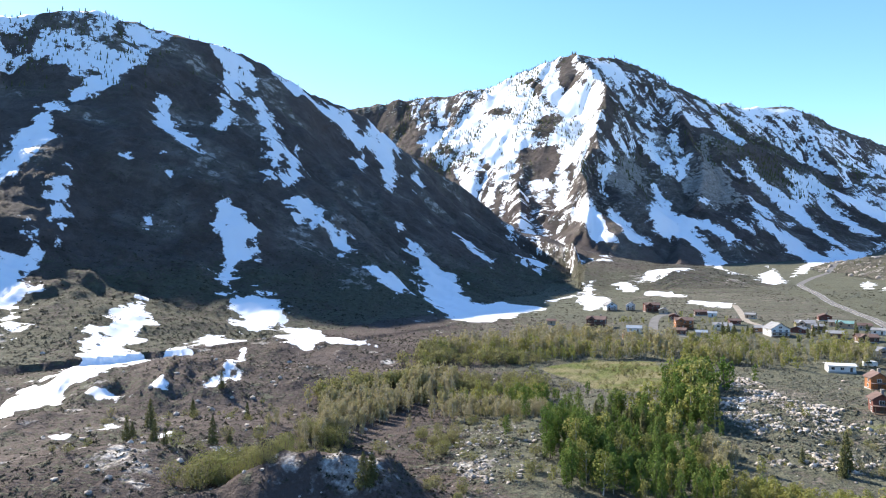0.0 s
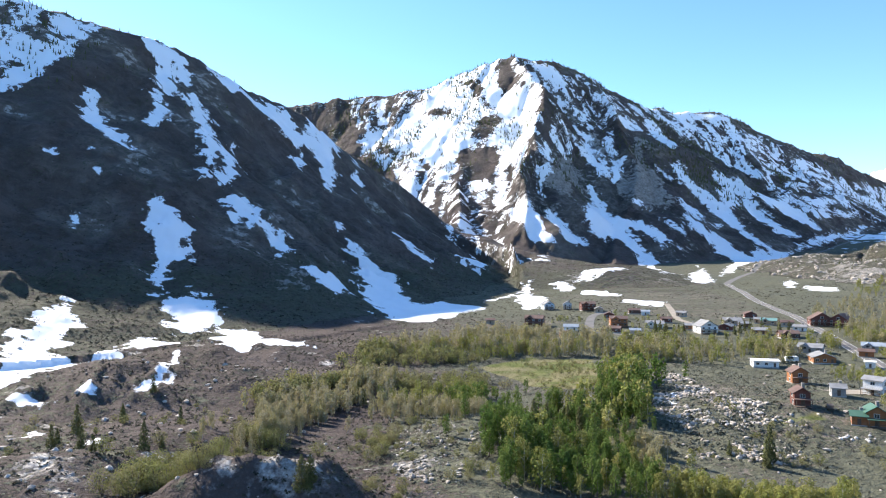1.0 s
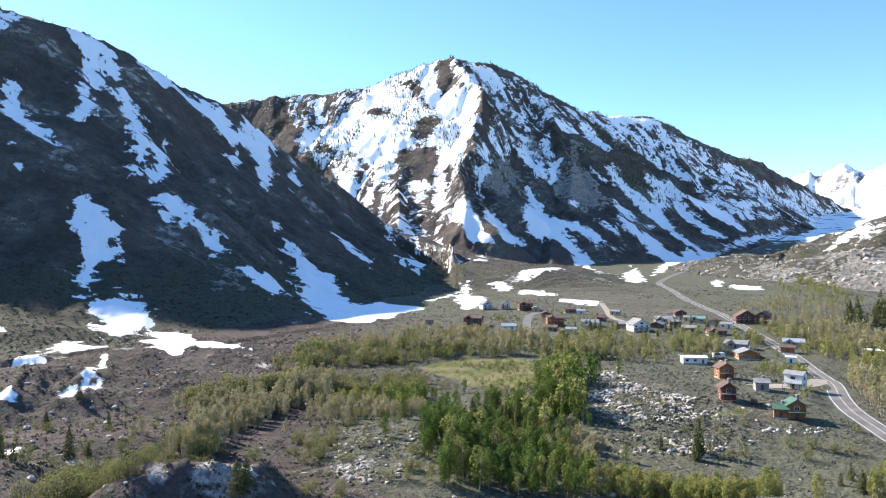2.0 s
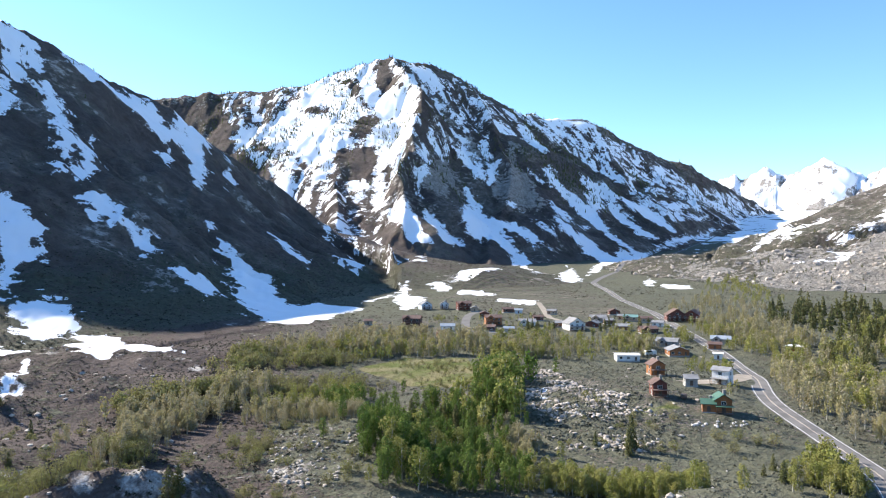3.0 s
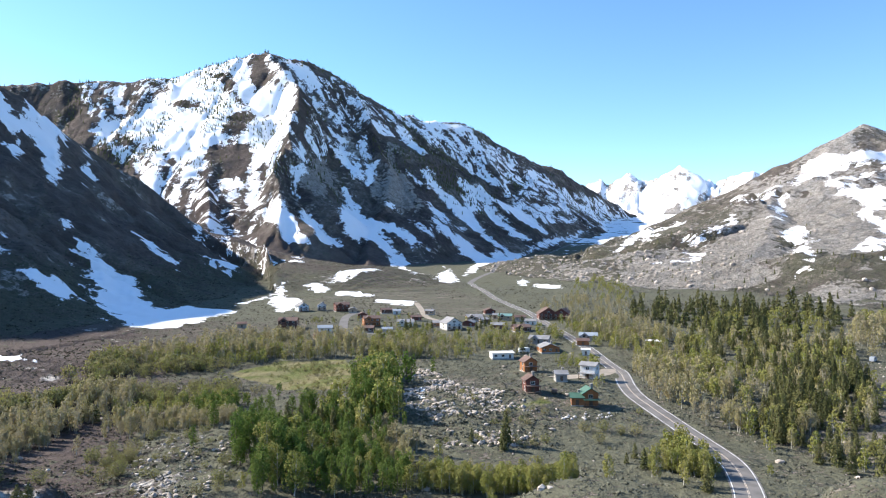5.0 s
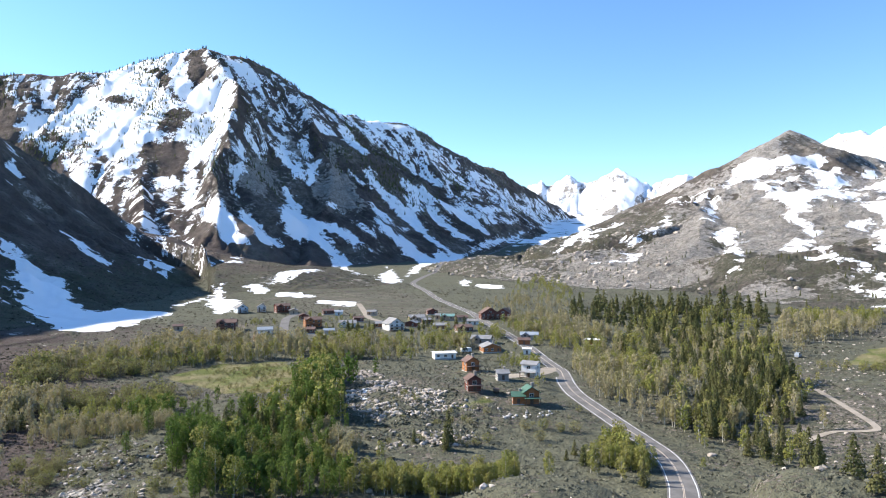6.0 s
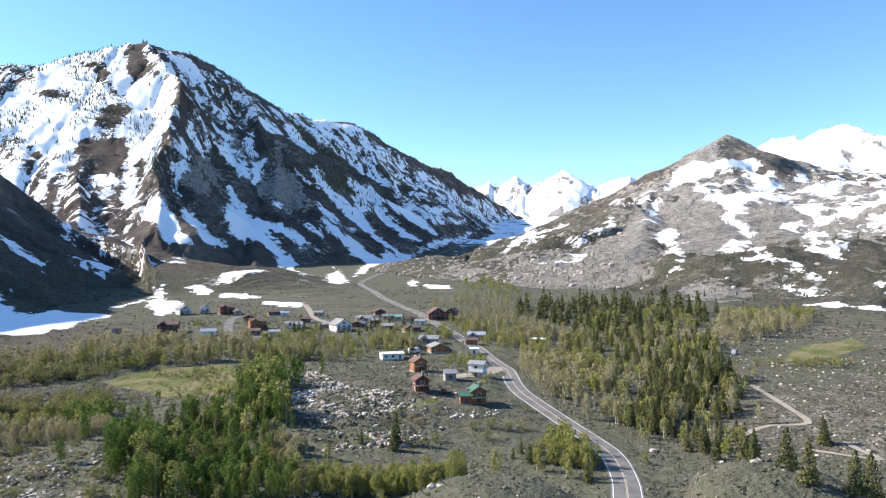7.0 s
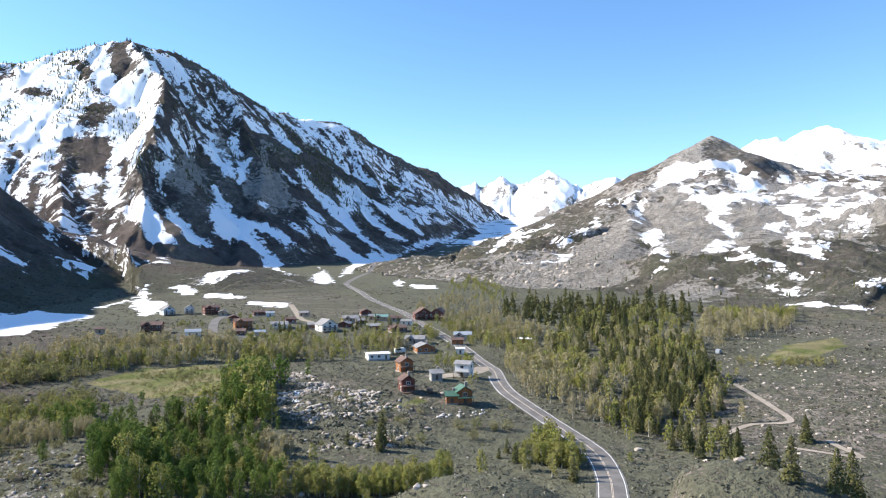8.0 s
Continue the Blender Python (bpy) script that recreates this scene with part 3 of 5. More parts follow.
snow(3, (646, 391), (647, 377), (634, 370), (636, 385))
snow(3, (674, 313), (695, 310), (711, 311), (671, 297), (651, 297))
snow(3, (857, 893), (892, 867), (980, 918), (880, 870), (852, 881))
snow(3, (823, 1031), (935, 1118), (965, 1080), (1033, 1104), (980, 1062), (912, 1038), (814, 933), (898, 1063), (828, 1023))
snow(3, (1101, 926), (1112, 922), (1068, 891), (992, 832))
snow(3, (870, 607), (947, 622), (862, 571), (839, 578))
speckle(3, 0.43, (1223, 968), (1300, 977), (1415, 992), (1411, 912), (1553, 862), (3357, 1442), (1079, 464), (1100, 548), (1101, 611), (1163, 752), (1161, 871))
speckle(3, 0.46, (678, 835), (701, 773), (1131, 1083), (1175, 1026), (1285, 1016), (1157, 915), (1020, 919), (724, 738), (706, 816))
rock(3, (1162, 899), (1104, 770), (1193, 772), (1289, 717), (1413, 716), (1350, 580), (1041, 448), (796, 398), (769, 441), (984, 609), (896, 590), (969, 685), (1026, 795))
rock(3, (901, 862), (1098, 930), (1150, 889), (1053, 733), (894, 578), (713, 512), (965, 781), (897, 809), (838, 802))
rock(3, (546, 673), (591, 673), (720, 734), (862, 776), (783, 685), (626, 581), (620, 542), (545, 556), (492, 588))
rock(3, (542, 430), (610, 460), (628, 419), (616, 399), (548, 387))
rock(2, (623, 1784), (677, 1893), (767, 2064), (746, 1937), (765, 1852), (719, 1702), (626, 1707))
rock(2, (410, 1672), (425, 1737), (486, 1857), (501, 1797), (438, 1647))
rock(2, (532, 1907), (609, 2029), (619, 1975), (586, 1923))
# groves: kind of tree, count, least and greatest height, corners
GROVES = []


def grove(kind, count, low, high, *corners):
    GROVES.append((kind, count, low, high, list(corners)))


grove("aspen", 148, 6.2, 8.8, (186, 228), (173, 197), (163, 166), (156, 145), (162, 145), (170, 158), (182, 185), (217, 236), (234, 266), (227, 271))
grove("aspen", 121, 6.2, 8.8, (227, 271), (210, 228), (183, 176), (185, 167), (210, 184), (247, 237), (256, 278), (246, 294))
grove("poplar", 94, 5.5, 8.8, (227, 271), (210, 228), (183, 176), (185, 167), (210, 184), (247, 237), (256, 278), (246, 294))
grove("pine", 140, 5.9, 10.6, (154, 140), (157, 137), (159, 128), (163, 116), (165, 109), (187, 125), (212, 144), (234, 154), (258, 180), (269, 209), (222, 188), (183, 160), (165, 149))
grove("poplar", 108, 3.9, 8.0, (154, 140), (157, 137), (159, 128), (163, 116), (165, 109), (187, 125), (212, 144), (234, 154), (258, 180), (269, 209), (222, 188), (183, 160), (165, 149))
grove("aspen", 54, 5.5, 8.8, (202, 177), (252, 196), (248, 174), (226, 151), (181, 123), (164, 124), (162, 138))
grove("pine", 72, 7.6, 12.8, (256, 278), (247, 237), (222, 188), (269, 209), (291, 204), (343, 243), (342, 278), (317, 295), (289, 304))
grove("aspen", 108, 6.2, 9.6, (256, 278), (247, 237), (222, 188), (269, 209), (291, 204), (343, 243), (342, 278), (317, 295), (289, 304))
grove("poplar", 121, 5.5, 8.8, (256, 278), (247, 237), (222, 188), (269, 209), (291, 204), (343, 243), (342, 278), (317, 295), (289, 304))
grove("pine", 125, 10.2, 15.3, (352, 428), (318, 351), (317, 295), (354, 287), (413, 297), (481, 336), (493, 400), (473, 446), (449, 495), (408, 487))
grove("poplar", 67, 6.2, 9.6, (309, 341), (310, 288), (342, 278), (403, 290), (435, 353), (405, 382))
grove("aspen", 175, 7.8, 11.2, (360, 259), (362, 242), (450, 251), (487, 270), (476, 295), (422, 295))
grove("poplar", 121, 7.0, 10.4, (437, 305), (484, 270), (524, 296), (479, 324))
grove("aspen", 229, 6.2, 9.6, (246, 378), (257, 344), (252, 301), (286, 310), (318, 351), (339, 411), (335, 441), (305, 430))
grove("poplar", 121, 4.7, 8.0, (229, 364), (242, 325), (242, 289), (268, 291), (296, 353), (288, 406))
grove("poplar", 81, 5.5, 8.8, (427, 623), (400, 493), (479, 572), (551, 703), (540, 760))
grove("aspen", 108, 5.5, 8.8, (286, 464), (296, 418), (339, 411), (390, 474), (420, 591), (372, 562))
grove("pine", 14, 5.9, 9.1, (165, 109), (110, 62), (108, 53), (98, 60), (103, 69))
grove("pine", 2, 8.1, 9.9, (192, 105), (194, 104), (196, 105), (195, 107))
grove("willow", 45, 2.0, 4.5, (269, 181), (308, 152), (337, 169), (311, 202))
grove("pine", 6, 5.9, 8.4, (108, 52), (169, 74), (179, 78), (174, 81))
grove("poplar", 202, 4.3, 6.8, (60, 149), (69, 152), (78, 147), (92, 144), (102, 143), (96, 136), (82, 129))
grove("poplar", 60, 3.9, 6.4, (122, 137), (129, 124), (136, 131), (131, 142))
grove("pine", 5, 4.4, 6.8, (110, 140), (123, 136), (128, 153), (122, 150))
grove("pine", 3, 5.2, 6.8, (100, 96), (99, 92), (130, 120), (122, 116))
grove("cottonwood", 230, 5.0, 8.9, (22, 156), (38, 154), (56, 146), (64, 155), (67, 182), (67, 202), (70, 217), (56, 229), (42, 233), (33, 218), (27, 183))
grove("poplar", 54, 4.7, 8.8, (22, 156), (38, 154), (56, 146), (64, 155), (67, 182), (67, 202), (70, 217), (56, 229), (42, 233), (33, 218), (27, 183))
grove("pine", 8, 6.7, 9.1, (41, 208), (61, 184), (54, 221))
grove("cottonwood", 90, 6.5, 10.4, (70, 217), (73, 199), (83, 216), (93, 238), (105, 286), (86, 261), (74, 235))
grove("poplar", 54, 7.0, 10.4, (70, 217), (73, 199), (83, 216), (93, 238), (105, 286), (86, 261), (74, 235))
grove("poplar", 32, 6.2, 9.6, (85, 264), (108, 294), (121, 330), (110, 332))
grove("aspen", 40, 5.5, 8.0, (61, 184), (63, 156), (73, 177), (73, 199))
grove("aspen", 337, 6.2, 9.6, (6, 357), (37, 358), (63, 348), (98, 350), (118, 356), (135, 407), (102, 414), (54, 424), (13, 400), (-6, 364))
grove("poplar", 94, 4.7, 8.0, (6, 354), (62, 345), (110, 341), (124, 373), (49, 390), (7, 373))
grove("willow", 65, 6.0, 9.3, (-13, 334), (-8, 325), (6, 340), (4, 381), (-11, 363))
grove("willow", 65, 3.4, 6.8, (6, 336), (30, 333), (49, 329), (51, 341), (31, 350), (9, 357))
grove("aspen", 162, 5.5, 8.0, (116, 349), (131, 324), (155, 323), (185, 318), (198, 324), (222, 369), (184, 383), (149, 386), (127, 383))
grove("poplar", 175, 4.7, 8.0, (116, 349), (131, 324), (155, 323), (185, 318), (198, 324), (222, 369), (184, 383), (149, 386), (127, 383))
grove("aspen", 256, 5.5, 8.8, (-42, 241), (-35, 254), (-28, 261), (-17, 275), (-7, 295), (5, 297), (3, 267), (-7, 244), (-17, 244), (-27, 237), (-31, 224), (-28, 190), (-32, 185))
grove("willow", 117, 4.2, 7.6, (-44, 254), (-37, 264), (-29, 273), (-18, 283), (-7, 304), (5, 303), (-7, 291), (-28, 264), (-42, 244))
grove("pine", 4, 6.7, 9.1, (-14, 243), (-6, 247), (-8, 271), (-13, 265))
grove("willow", 143, 3.4, 6.0, (-36, 201), (-25, 190), (-32, 140), (-47, 146), (-54, 141), (-57, 140), (-55, 152), (-49, 169), (-42, 184))
grove("aspen", 108, 4.7, 8.0, (-28, 191), (-16, 233), (-14, 267), (-25, 249), (-33, 203))
grove("aspen", 162, 4.7, 7.2, (-4, 243), (4, 237), (20, 221), (31, 217), (36, 237), (22, 245), (5, 250), (-4, 250))
grove("cottonwood", 100, 4.3, 6.7, (24, 272), (38, 267), (36, 231), (25, 242))
grove("poplar", 67, 3.9, 7.2, (-2, 267), (11, 277), (25, 278), (39, 273), (34, 238), (5, 253))
grove("willow", 117, 2.5, 5.5, (-7, 291), (5, 303), (28, 308), (44, 292), (41, 271), (25, 278), (5, 276))
grove("willow", 60, 1.5, 3.0, (-5, 142), (22, 153), (28, 202), (14, 231), (-4, 219))
grove("pine", 12, 5.2, 8.4, (-74, 157), (-52, 179), (-72, 249), (-92, 239), (-82, 182))
grove("pine", 4, 5.9, 8.4, (-17, 137), (-13, 136), (-14, 139), (-16, 139))
grove("willow", 20, 2.0, 4.5, (-4, 181), (3, 183), (4, 204), (-3, 204))
grove("poplar", 54, 3.9, 6.4, (131, 147), (141, 153), (151, 145), (145, 137), (132, 137))
grove("poplar", 20, 3.0, 5.0, (95, 446), (161, 460), (207, 398), (228, 365), (184, 353), (135, 406))
grove("pine", 24, 5.1, 8.5, (145, 439), (237, 438), (259, 415), (218, 389), (172, 406))
grove("willow", 200, 1.0, 2.2, (63, 347), (107, 333), (82, 247), (56, 261))
grove("poplar", 35, 3.9, 6.4, (196, 299), (216, 313), (215, 288), (160, 207), (167, 243))
grove("willow", 16, 1.5, 4.0, (95, 183), (150, 188), (154, 159), (121, 142), (102, 164))
grove("pine", 4, 5.9, 9.1, (101, 184), (111, 191), (98, 165), (92, 163))
grove("poplar", 22, 3.0, 5.0, (226, 366), (259, 371), (265, 338), (216, 280), (189, 267))
grove("poplar", 58, 3.0, 5.0, (94, 477), (146, 524), (194, 503), (233, 447), (248, 391), (194, 387), (129, 436))
grove("willow", 40, 1.0, 2.4, (102, 217), (120, 192), (104, 167), (82, 177))
grove("willow", 60, 1.0, 2.6, (-81, 137), (-105, 198), (-74, 243), (-43, 242), (-51, 175), (-66, 141))

MEADOW = [(43, 325), (74, 349), (106, 343), (86, 261), (61, 275)]
PASTURE = [(54, 314), (75, 329), (106, 336), (81, 255), (53, 261)]
FAR_MEADOW = [(308, 188), (372, 214), (427, 211), (397, 190), (347, 182)]
BOULDERS = [(92, 235), (127, 302), (111, 226), (126, 212), (116, 175), (100, 168), (80, 177), (78, 194)]
RUBBLE = [(3, 165), (-2, 209), (19, 216), (27, 192), (25, 167), (16, 157)]
FAN = [(87, 501), (191, 866), (287, 862), (391, 819), (310, 513), (258, 450), (174, 524)]
LAWN = [(115, 196), (132, 206), (131, 194), (122, 189)]
# houses: place, width, walls, roof, storeys, gable to the lookout, turn
HOUSES = []


def house_at(*row):
    HOUSES.append(row)


house_at(136, 575, 9.6, 'pale_blue', 'grey', 2, True, 20)
house_at(152, 572, 7.7, 'white', 'grey', 2, True, 0)
house_at(165, 559, 12.4, 'dark_red', 'brown', 2, False, 15)
house_at(103, 473, 13.3, 'dark_brown', 'brown', 2, False, -10)
house_at(121, 447, 9.8, 'white', 'blue_grey', 1, False, 0)
house_at(156, 458, 12.0, 'orange', 'brown', 2, False, 10)
house_at(109, 414, 6.3, 'brown', 'brown', 1, True, 25)
house_at(178, 450, 12.1, 'white', 'grey', 1, False, 0)
house_at(194, 532, 9.4, 'dark_brown', 'brown', 1, False, 10)
house_at(198, 519, 6.5, 'pale_blue', 'blue_grey', 1, False, 0)
house_at(75, 489, 6.7, 'tan', 'brown', 1, False, 0)
house_at(146, 435, 8.7, 'dark_brown', 'brown', 1, False, -15)
house_at(170, 545, 7.0, 'tan', 'grey', 1, True, 0)
house_at(199, 422, 12.0, 'white', 'grey', 2, True, 25)
house_at(216, 428, 8.3, 'dark_red', 'grey', 1, True, -20)
house_at(233, 455, 12.4, 'tan', 'grey', 1, False, 10)
house_at(256, 450, 10.5, 'tan', 'teal', 1, False, 0)
house_at(227, 409, 9.4, 'brown', 'grey', 1, False, 0)
house_at(287, 442, 18.2, 'dark_red', 'brown', 2, True, 10)
house_at(296, 434, 13.5, 'dark_red', 'brown', 2, True, -15)
house_at(236, 394, 11.5, 'dark_brown', 'brown', 1, False, 20)
house_at(219, 345, 12.2, 'grey', 'grey', 1, False, -10)
house_at(209, 321, 10.8, 'orange', 'grey', 1, True, 15)
house_at(177, 315, 12.1, 'white', 'pale', 1, False, 12)
house_at(152, 248, 7.3, 'orange', 'brown', 2, True, 20)
house_at(129, 209, 6.2, 'dark_red', 'brown', 2, True, 15)
house_at(167, 227, 8.2, 'white', 'grey', 2, False, -20)
house_at(252, 344, 11.2, 'grey', 'blue_grey', 1, False, 0)
house_at(236, 327, 7.1, 'orange', 'brown', 1, False, 0)
house_at(140, 191, 6.8, 'orange', 'green', 2, True, 15)
house_at(136, 192, 5.0, 'orange', 'green', 1, False, 5)
house_at(270, 309, 9.3, 'orange', 'pale', 1, False, 0)
house_at(254, 458, 7.2, 'tan', 'grey', 1, False, 0)
house_at(219, 301, 4.5, 'white', 'pale', 1, False, 0)
house_at(197, 439, 8.6, 'brown', 'grey', 1, False, 0)
house_at(233, 439, 7.4, 'dark_brown', 'grey', 1, False, 10)
house_at(150, 222, 5.6, 'grey', 'grey', 1, False, 10)
house_at(194, 470, 7.7, 'dark_red', 'brown', 1, False, 10)
house_at(221, 507, 7.5, 'tan', 'grey', 1, False, -15)
house_at(264, 489, 8.7, 'dark_red', 'brown', 1, True, 10)
house_at(164, 501, 7.8, 'dark_red', 'brown', 1, True, 0)
house_at(262, 440, 9.1, 'tan', 'brown', 1, False, 15)
house_at(257, 416, 7.9, 'white', 'grey', 1, False, -10)
house_at(154, 421, 6.7, 'grey', 'blue_grey', 1, False, 5)

VAN_SPOT = (321, 217)
TRAILER_SPOT = (195, 323)
CAR_SPOT = (136, 205)
YARD_LEFT = (122, 182)
YARD_RIGHT = (141, 180)

# ---- the ground, one sheet in several pieces ----
def mesh_of(name, verts, faces, attrs=(), smooth=True, mats=(), slots=None):
    me = bpy.data.meshes.new(name)
    verts, faces = np.asarray(verts, np.float32), np.asarray(faces, np.int32)
    n = faces.shape[1]
    me.vertices.add(len(verts)), me.loops.add(faces.size), me.polygons.add(len(faces))
    me.vertices.foreach_set("co", verts.ravel())
    me.loops.foreach_set("vertex_index", faces.ravel())
    me.polygons.foreach_set("loop_start", np.arange(0, faces.size, n, dtype=np.int32))
    me.polygons.foreach_set("use_smooth", np.full(len(faces), smooth, dtype=bool))
    if slots is not None:
        me.polygons.foreach_set("material_index", np.asarray(slots, np.int32))
    for key, v in attrs:
        me.attributes.new(key, "FLOAT", "POINT").data.foreach_set("value", np.asarray(v, np.float32))
    for m in mats:
        me.materials.append(m)
    me.update(calc_edges=True)
    return me


def inside(x, y, corners):
    """Signed distance into a plan shape: positive within."""
    odd = np.zeros(np.shape(x), bool)
    near = np.full(np.shape(x), 1e9)
    for (ax, ay), (bx, by) in zip(corners, corners[1:] + corners[:1]):
        cross = ((ay > y) != (by > y)) & (x < (bx - ax) * (y - ay) / ((by - ay) or 1e-9) + ax)
        odd ^= cross
        dx, dy = bx - ax, by - ay
        k = np.clip(((x - ax) * dx + (y - ay) * dy) / (dx * dx + dy * dy + 1e-9), 0, 1)
        near = np.minimum(near, np.hypot(x - ax - k * dx, y - ay - k * dy))
    return np.where(odd, near, -near)


def rounded(corners):
    """A closed outline that bends smoothly through its corners."""
    p = [np.array(c, float) for c in corners]
    n, out = len(p), []
    for k in range(n):
        a, b, c, d = p[k - 1], p[k], p[(k + 1) % n], p[(k + 2) % n]
        for t in (0.0, 0.34, 0.67):
            out.append(tuple(0.5 * (2 * b + (c - a) * t + (2 * a - 5 * b + 4 * c - d) * t * t + (3 * b - a - 3 * c + d) * t ** 3)))
    return out


def patches(x, y, rings, reach=30):
    """Signed distance into a set of patches, each given by its outline."""
    best = np.full(x.shape, -60.0)
    for corners in rings:
        ring = rounded(corners)
        xs, ys = [v[0] for v in ring], [v[1] for v in ring]
        m = (x > min(xs) - reach) & (x < max(xs) + reach) & (y > min(ys) - reach) & (y < max(ys) + reach)
        if m.any():
            best[m] = np.maximum(best[m], inside(x[m], y[m], ring))
    return best


def smoothed_route(pts, step=4.0):
    """Points along a road that bends smoothly through the given ones."""
    p = [pts[0]] + list(pts) + [pts[-1]]
    out = []
    for a, b, c, d in zip(p, p[1:], p[2:], p[3:]):
        n = max(2, int(math.hypot(c[0] - b[0], c[1] - b[1]) / step))
        for k in range(n):
            t = k / n
            out.append(tuple(0.5 * (2 * b[i] + (c[i] - a[i]) * t + (2 * a[i] - 5 * b[i] + 4 * c[i] - d[i]) * t * t
                                    + (3 * b[i] - a[i] - 3 * c[i] + d[i]) * t ** 3) for i in (0, 1)))
    out.append(tuple(pts[-1]))
    return out


for key, (half, pts) in ROUTES.items():
    line = smoothed_route(pts, 8.0)
    q = np.array(line)
    z = mountains(q[:, 0], q[:, 1])[0]
    for _ in range(6):
        z[1:-1] = (z[:-2] + z[1:-1] + z[2:]) / 3
    ROADS[key] = (half, line, [(v,) for v in z])

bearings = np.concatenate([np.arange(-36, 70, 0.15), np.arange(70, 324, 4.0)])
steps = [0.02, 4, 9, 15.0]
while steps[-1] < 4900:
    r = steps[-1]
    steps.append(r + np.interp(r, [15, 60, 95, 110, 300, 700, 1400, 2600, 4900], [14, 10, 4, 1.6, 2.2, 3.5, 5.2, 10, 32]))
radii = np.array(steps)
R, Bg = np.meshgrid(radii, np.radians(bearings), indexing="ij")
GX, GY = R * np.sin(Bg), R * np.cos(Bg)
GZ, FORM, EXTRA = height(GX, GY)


def ground_level(x, y):
    return float(height(np.array([float(x)]), np.array([float(y)]))[0][0])


def ground_levels(x, y):
    return height(np.asarray(x, float), np.asarray(y, float))[0]


def snow_cover(x, y, z, form, extra):
    bearing = np.degrees(np.arctan2(x, y))
    r = np.hypot(x, y)
    snow = np.full(x.shape, -30.0)
    for f in range(4):
        size = (9, 13, 22, 22)[f]
        wobble = (fbm(x, y, size, 4, 71 + f, 0.6) - 0.5) * (5.0, 30.0, 30.0, 30.0)[f] * (np.clip(r / 160, 1, 4.5) if f == 0 else 1.0)
        sd = patches(x, y, [c for g, _, c in FIELDS["snow"] if g == f])
        if f > 1:
            sd = np.minimum(sd, -patches(x, y, [c for g, _, c in FIELDS["bare"] if g == f]))
        own = (form == f) | ((f < 2) & (form < 2)) | ((f == 2) & (form == 0) & (r > 900))
        snow = np.maximum(snow, np.where(own, sd + wobble - (0, 2.0, -2.0, 0)[f] - 9.0 * ((form == 0) & (r > 1000)), -30))
    # thin cover that lies in streaks down the higher mountains
    u, g, w = extra[1]
    streak = 0.6 * fbm(w / 9, u * 1400 / 60, 1.0, 4, 81, 0.6) + 0.4 * fbm(x, y, 40, 4, 83, 0.6)
    blot = 0.5 * fbm(x, y, 34, 5, 91, 0.62) + 0.5 * fbm(x + 0.5 * y, (y - 0.5 * x) * 0.4, 20, 5, 93, 0.6)
    for f, density, corners in FIELDS["speckle"]:
        within = ease(-25, 25, patches(x, y, [corners], 60) + 40 * (fbm(x, y, 60, 3, 87) - 0.5))
        thin = (density - (streak if f == 2 else blot)) * 90
        snow = np.where((form == f) & (within > 0.02), np.maximum(snow, thin - 40 * (1 - within)), snow)
    far = 0.5 * fbm(x, y, 110, 5, 95, 0.65) + 0.5 * crests(x, y, 90, 5, 96)
    snow = np.where((form == 4) | (form == 5), np.where(form == 4, 0.72, 0.66) * 160 - far * 160, snow)
    dens = 0.30 * ease(1500, 1900, r) + 0.34 * ease(1900, 2600, r)
    snow = np.maximum(snow, np.where(form == 0, (dens - 0.5 * fbm(x, y, 30, 4, 97) - 0.5 * fbm(x + y, (x - y) * 0.25, 24, 3, 98)) * 45, -30))
    high = 0.54 * ease(-22.5, -26, bearing) * ease(205, 255, z)
    snow = np.maximum(snow, np.where(form == 1, (high - fbm(x, y, 26, 5, 99, 0.6)) * 40, -30))
    most = np.choose(form, [30 + 0 * r, 13 + 0 * r, 20 + 0 * r, 13 + 0 * r, 14 + 0 * r, 12 + 0 * r, 30 + 0 * r])
    return np.clip(snow, -30, most)


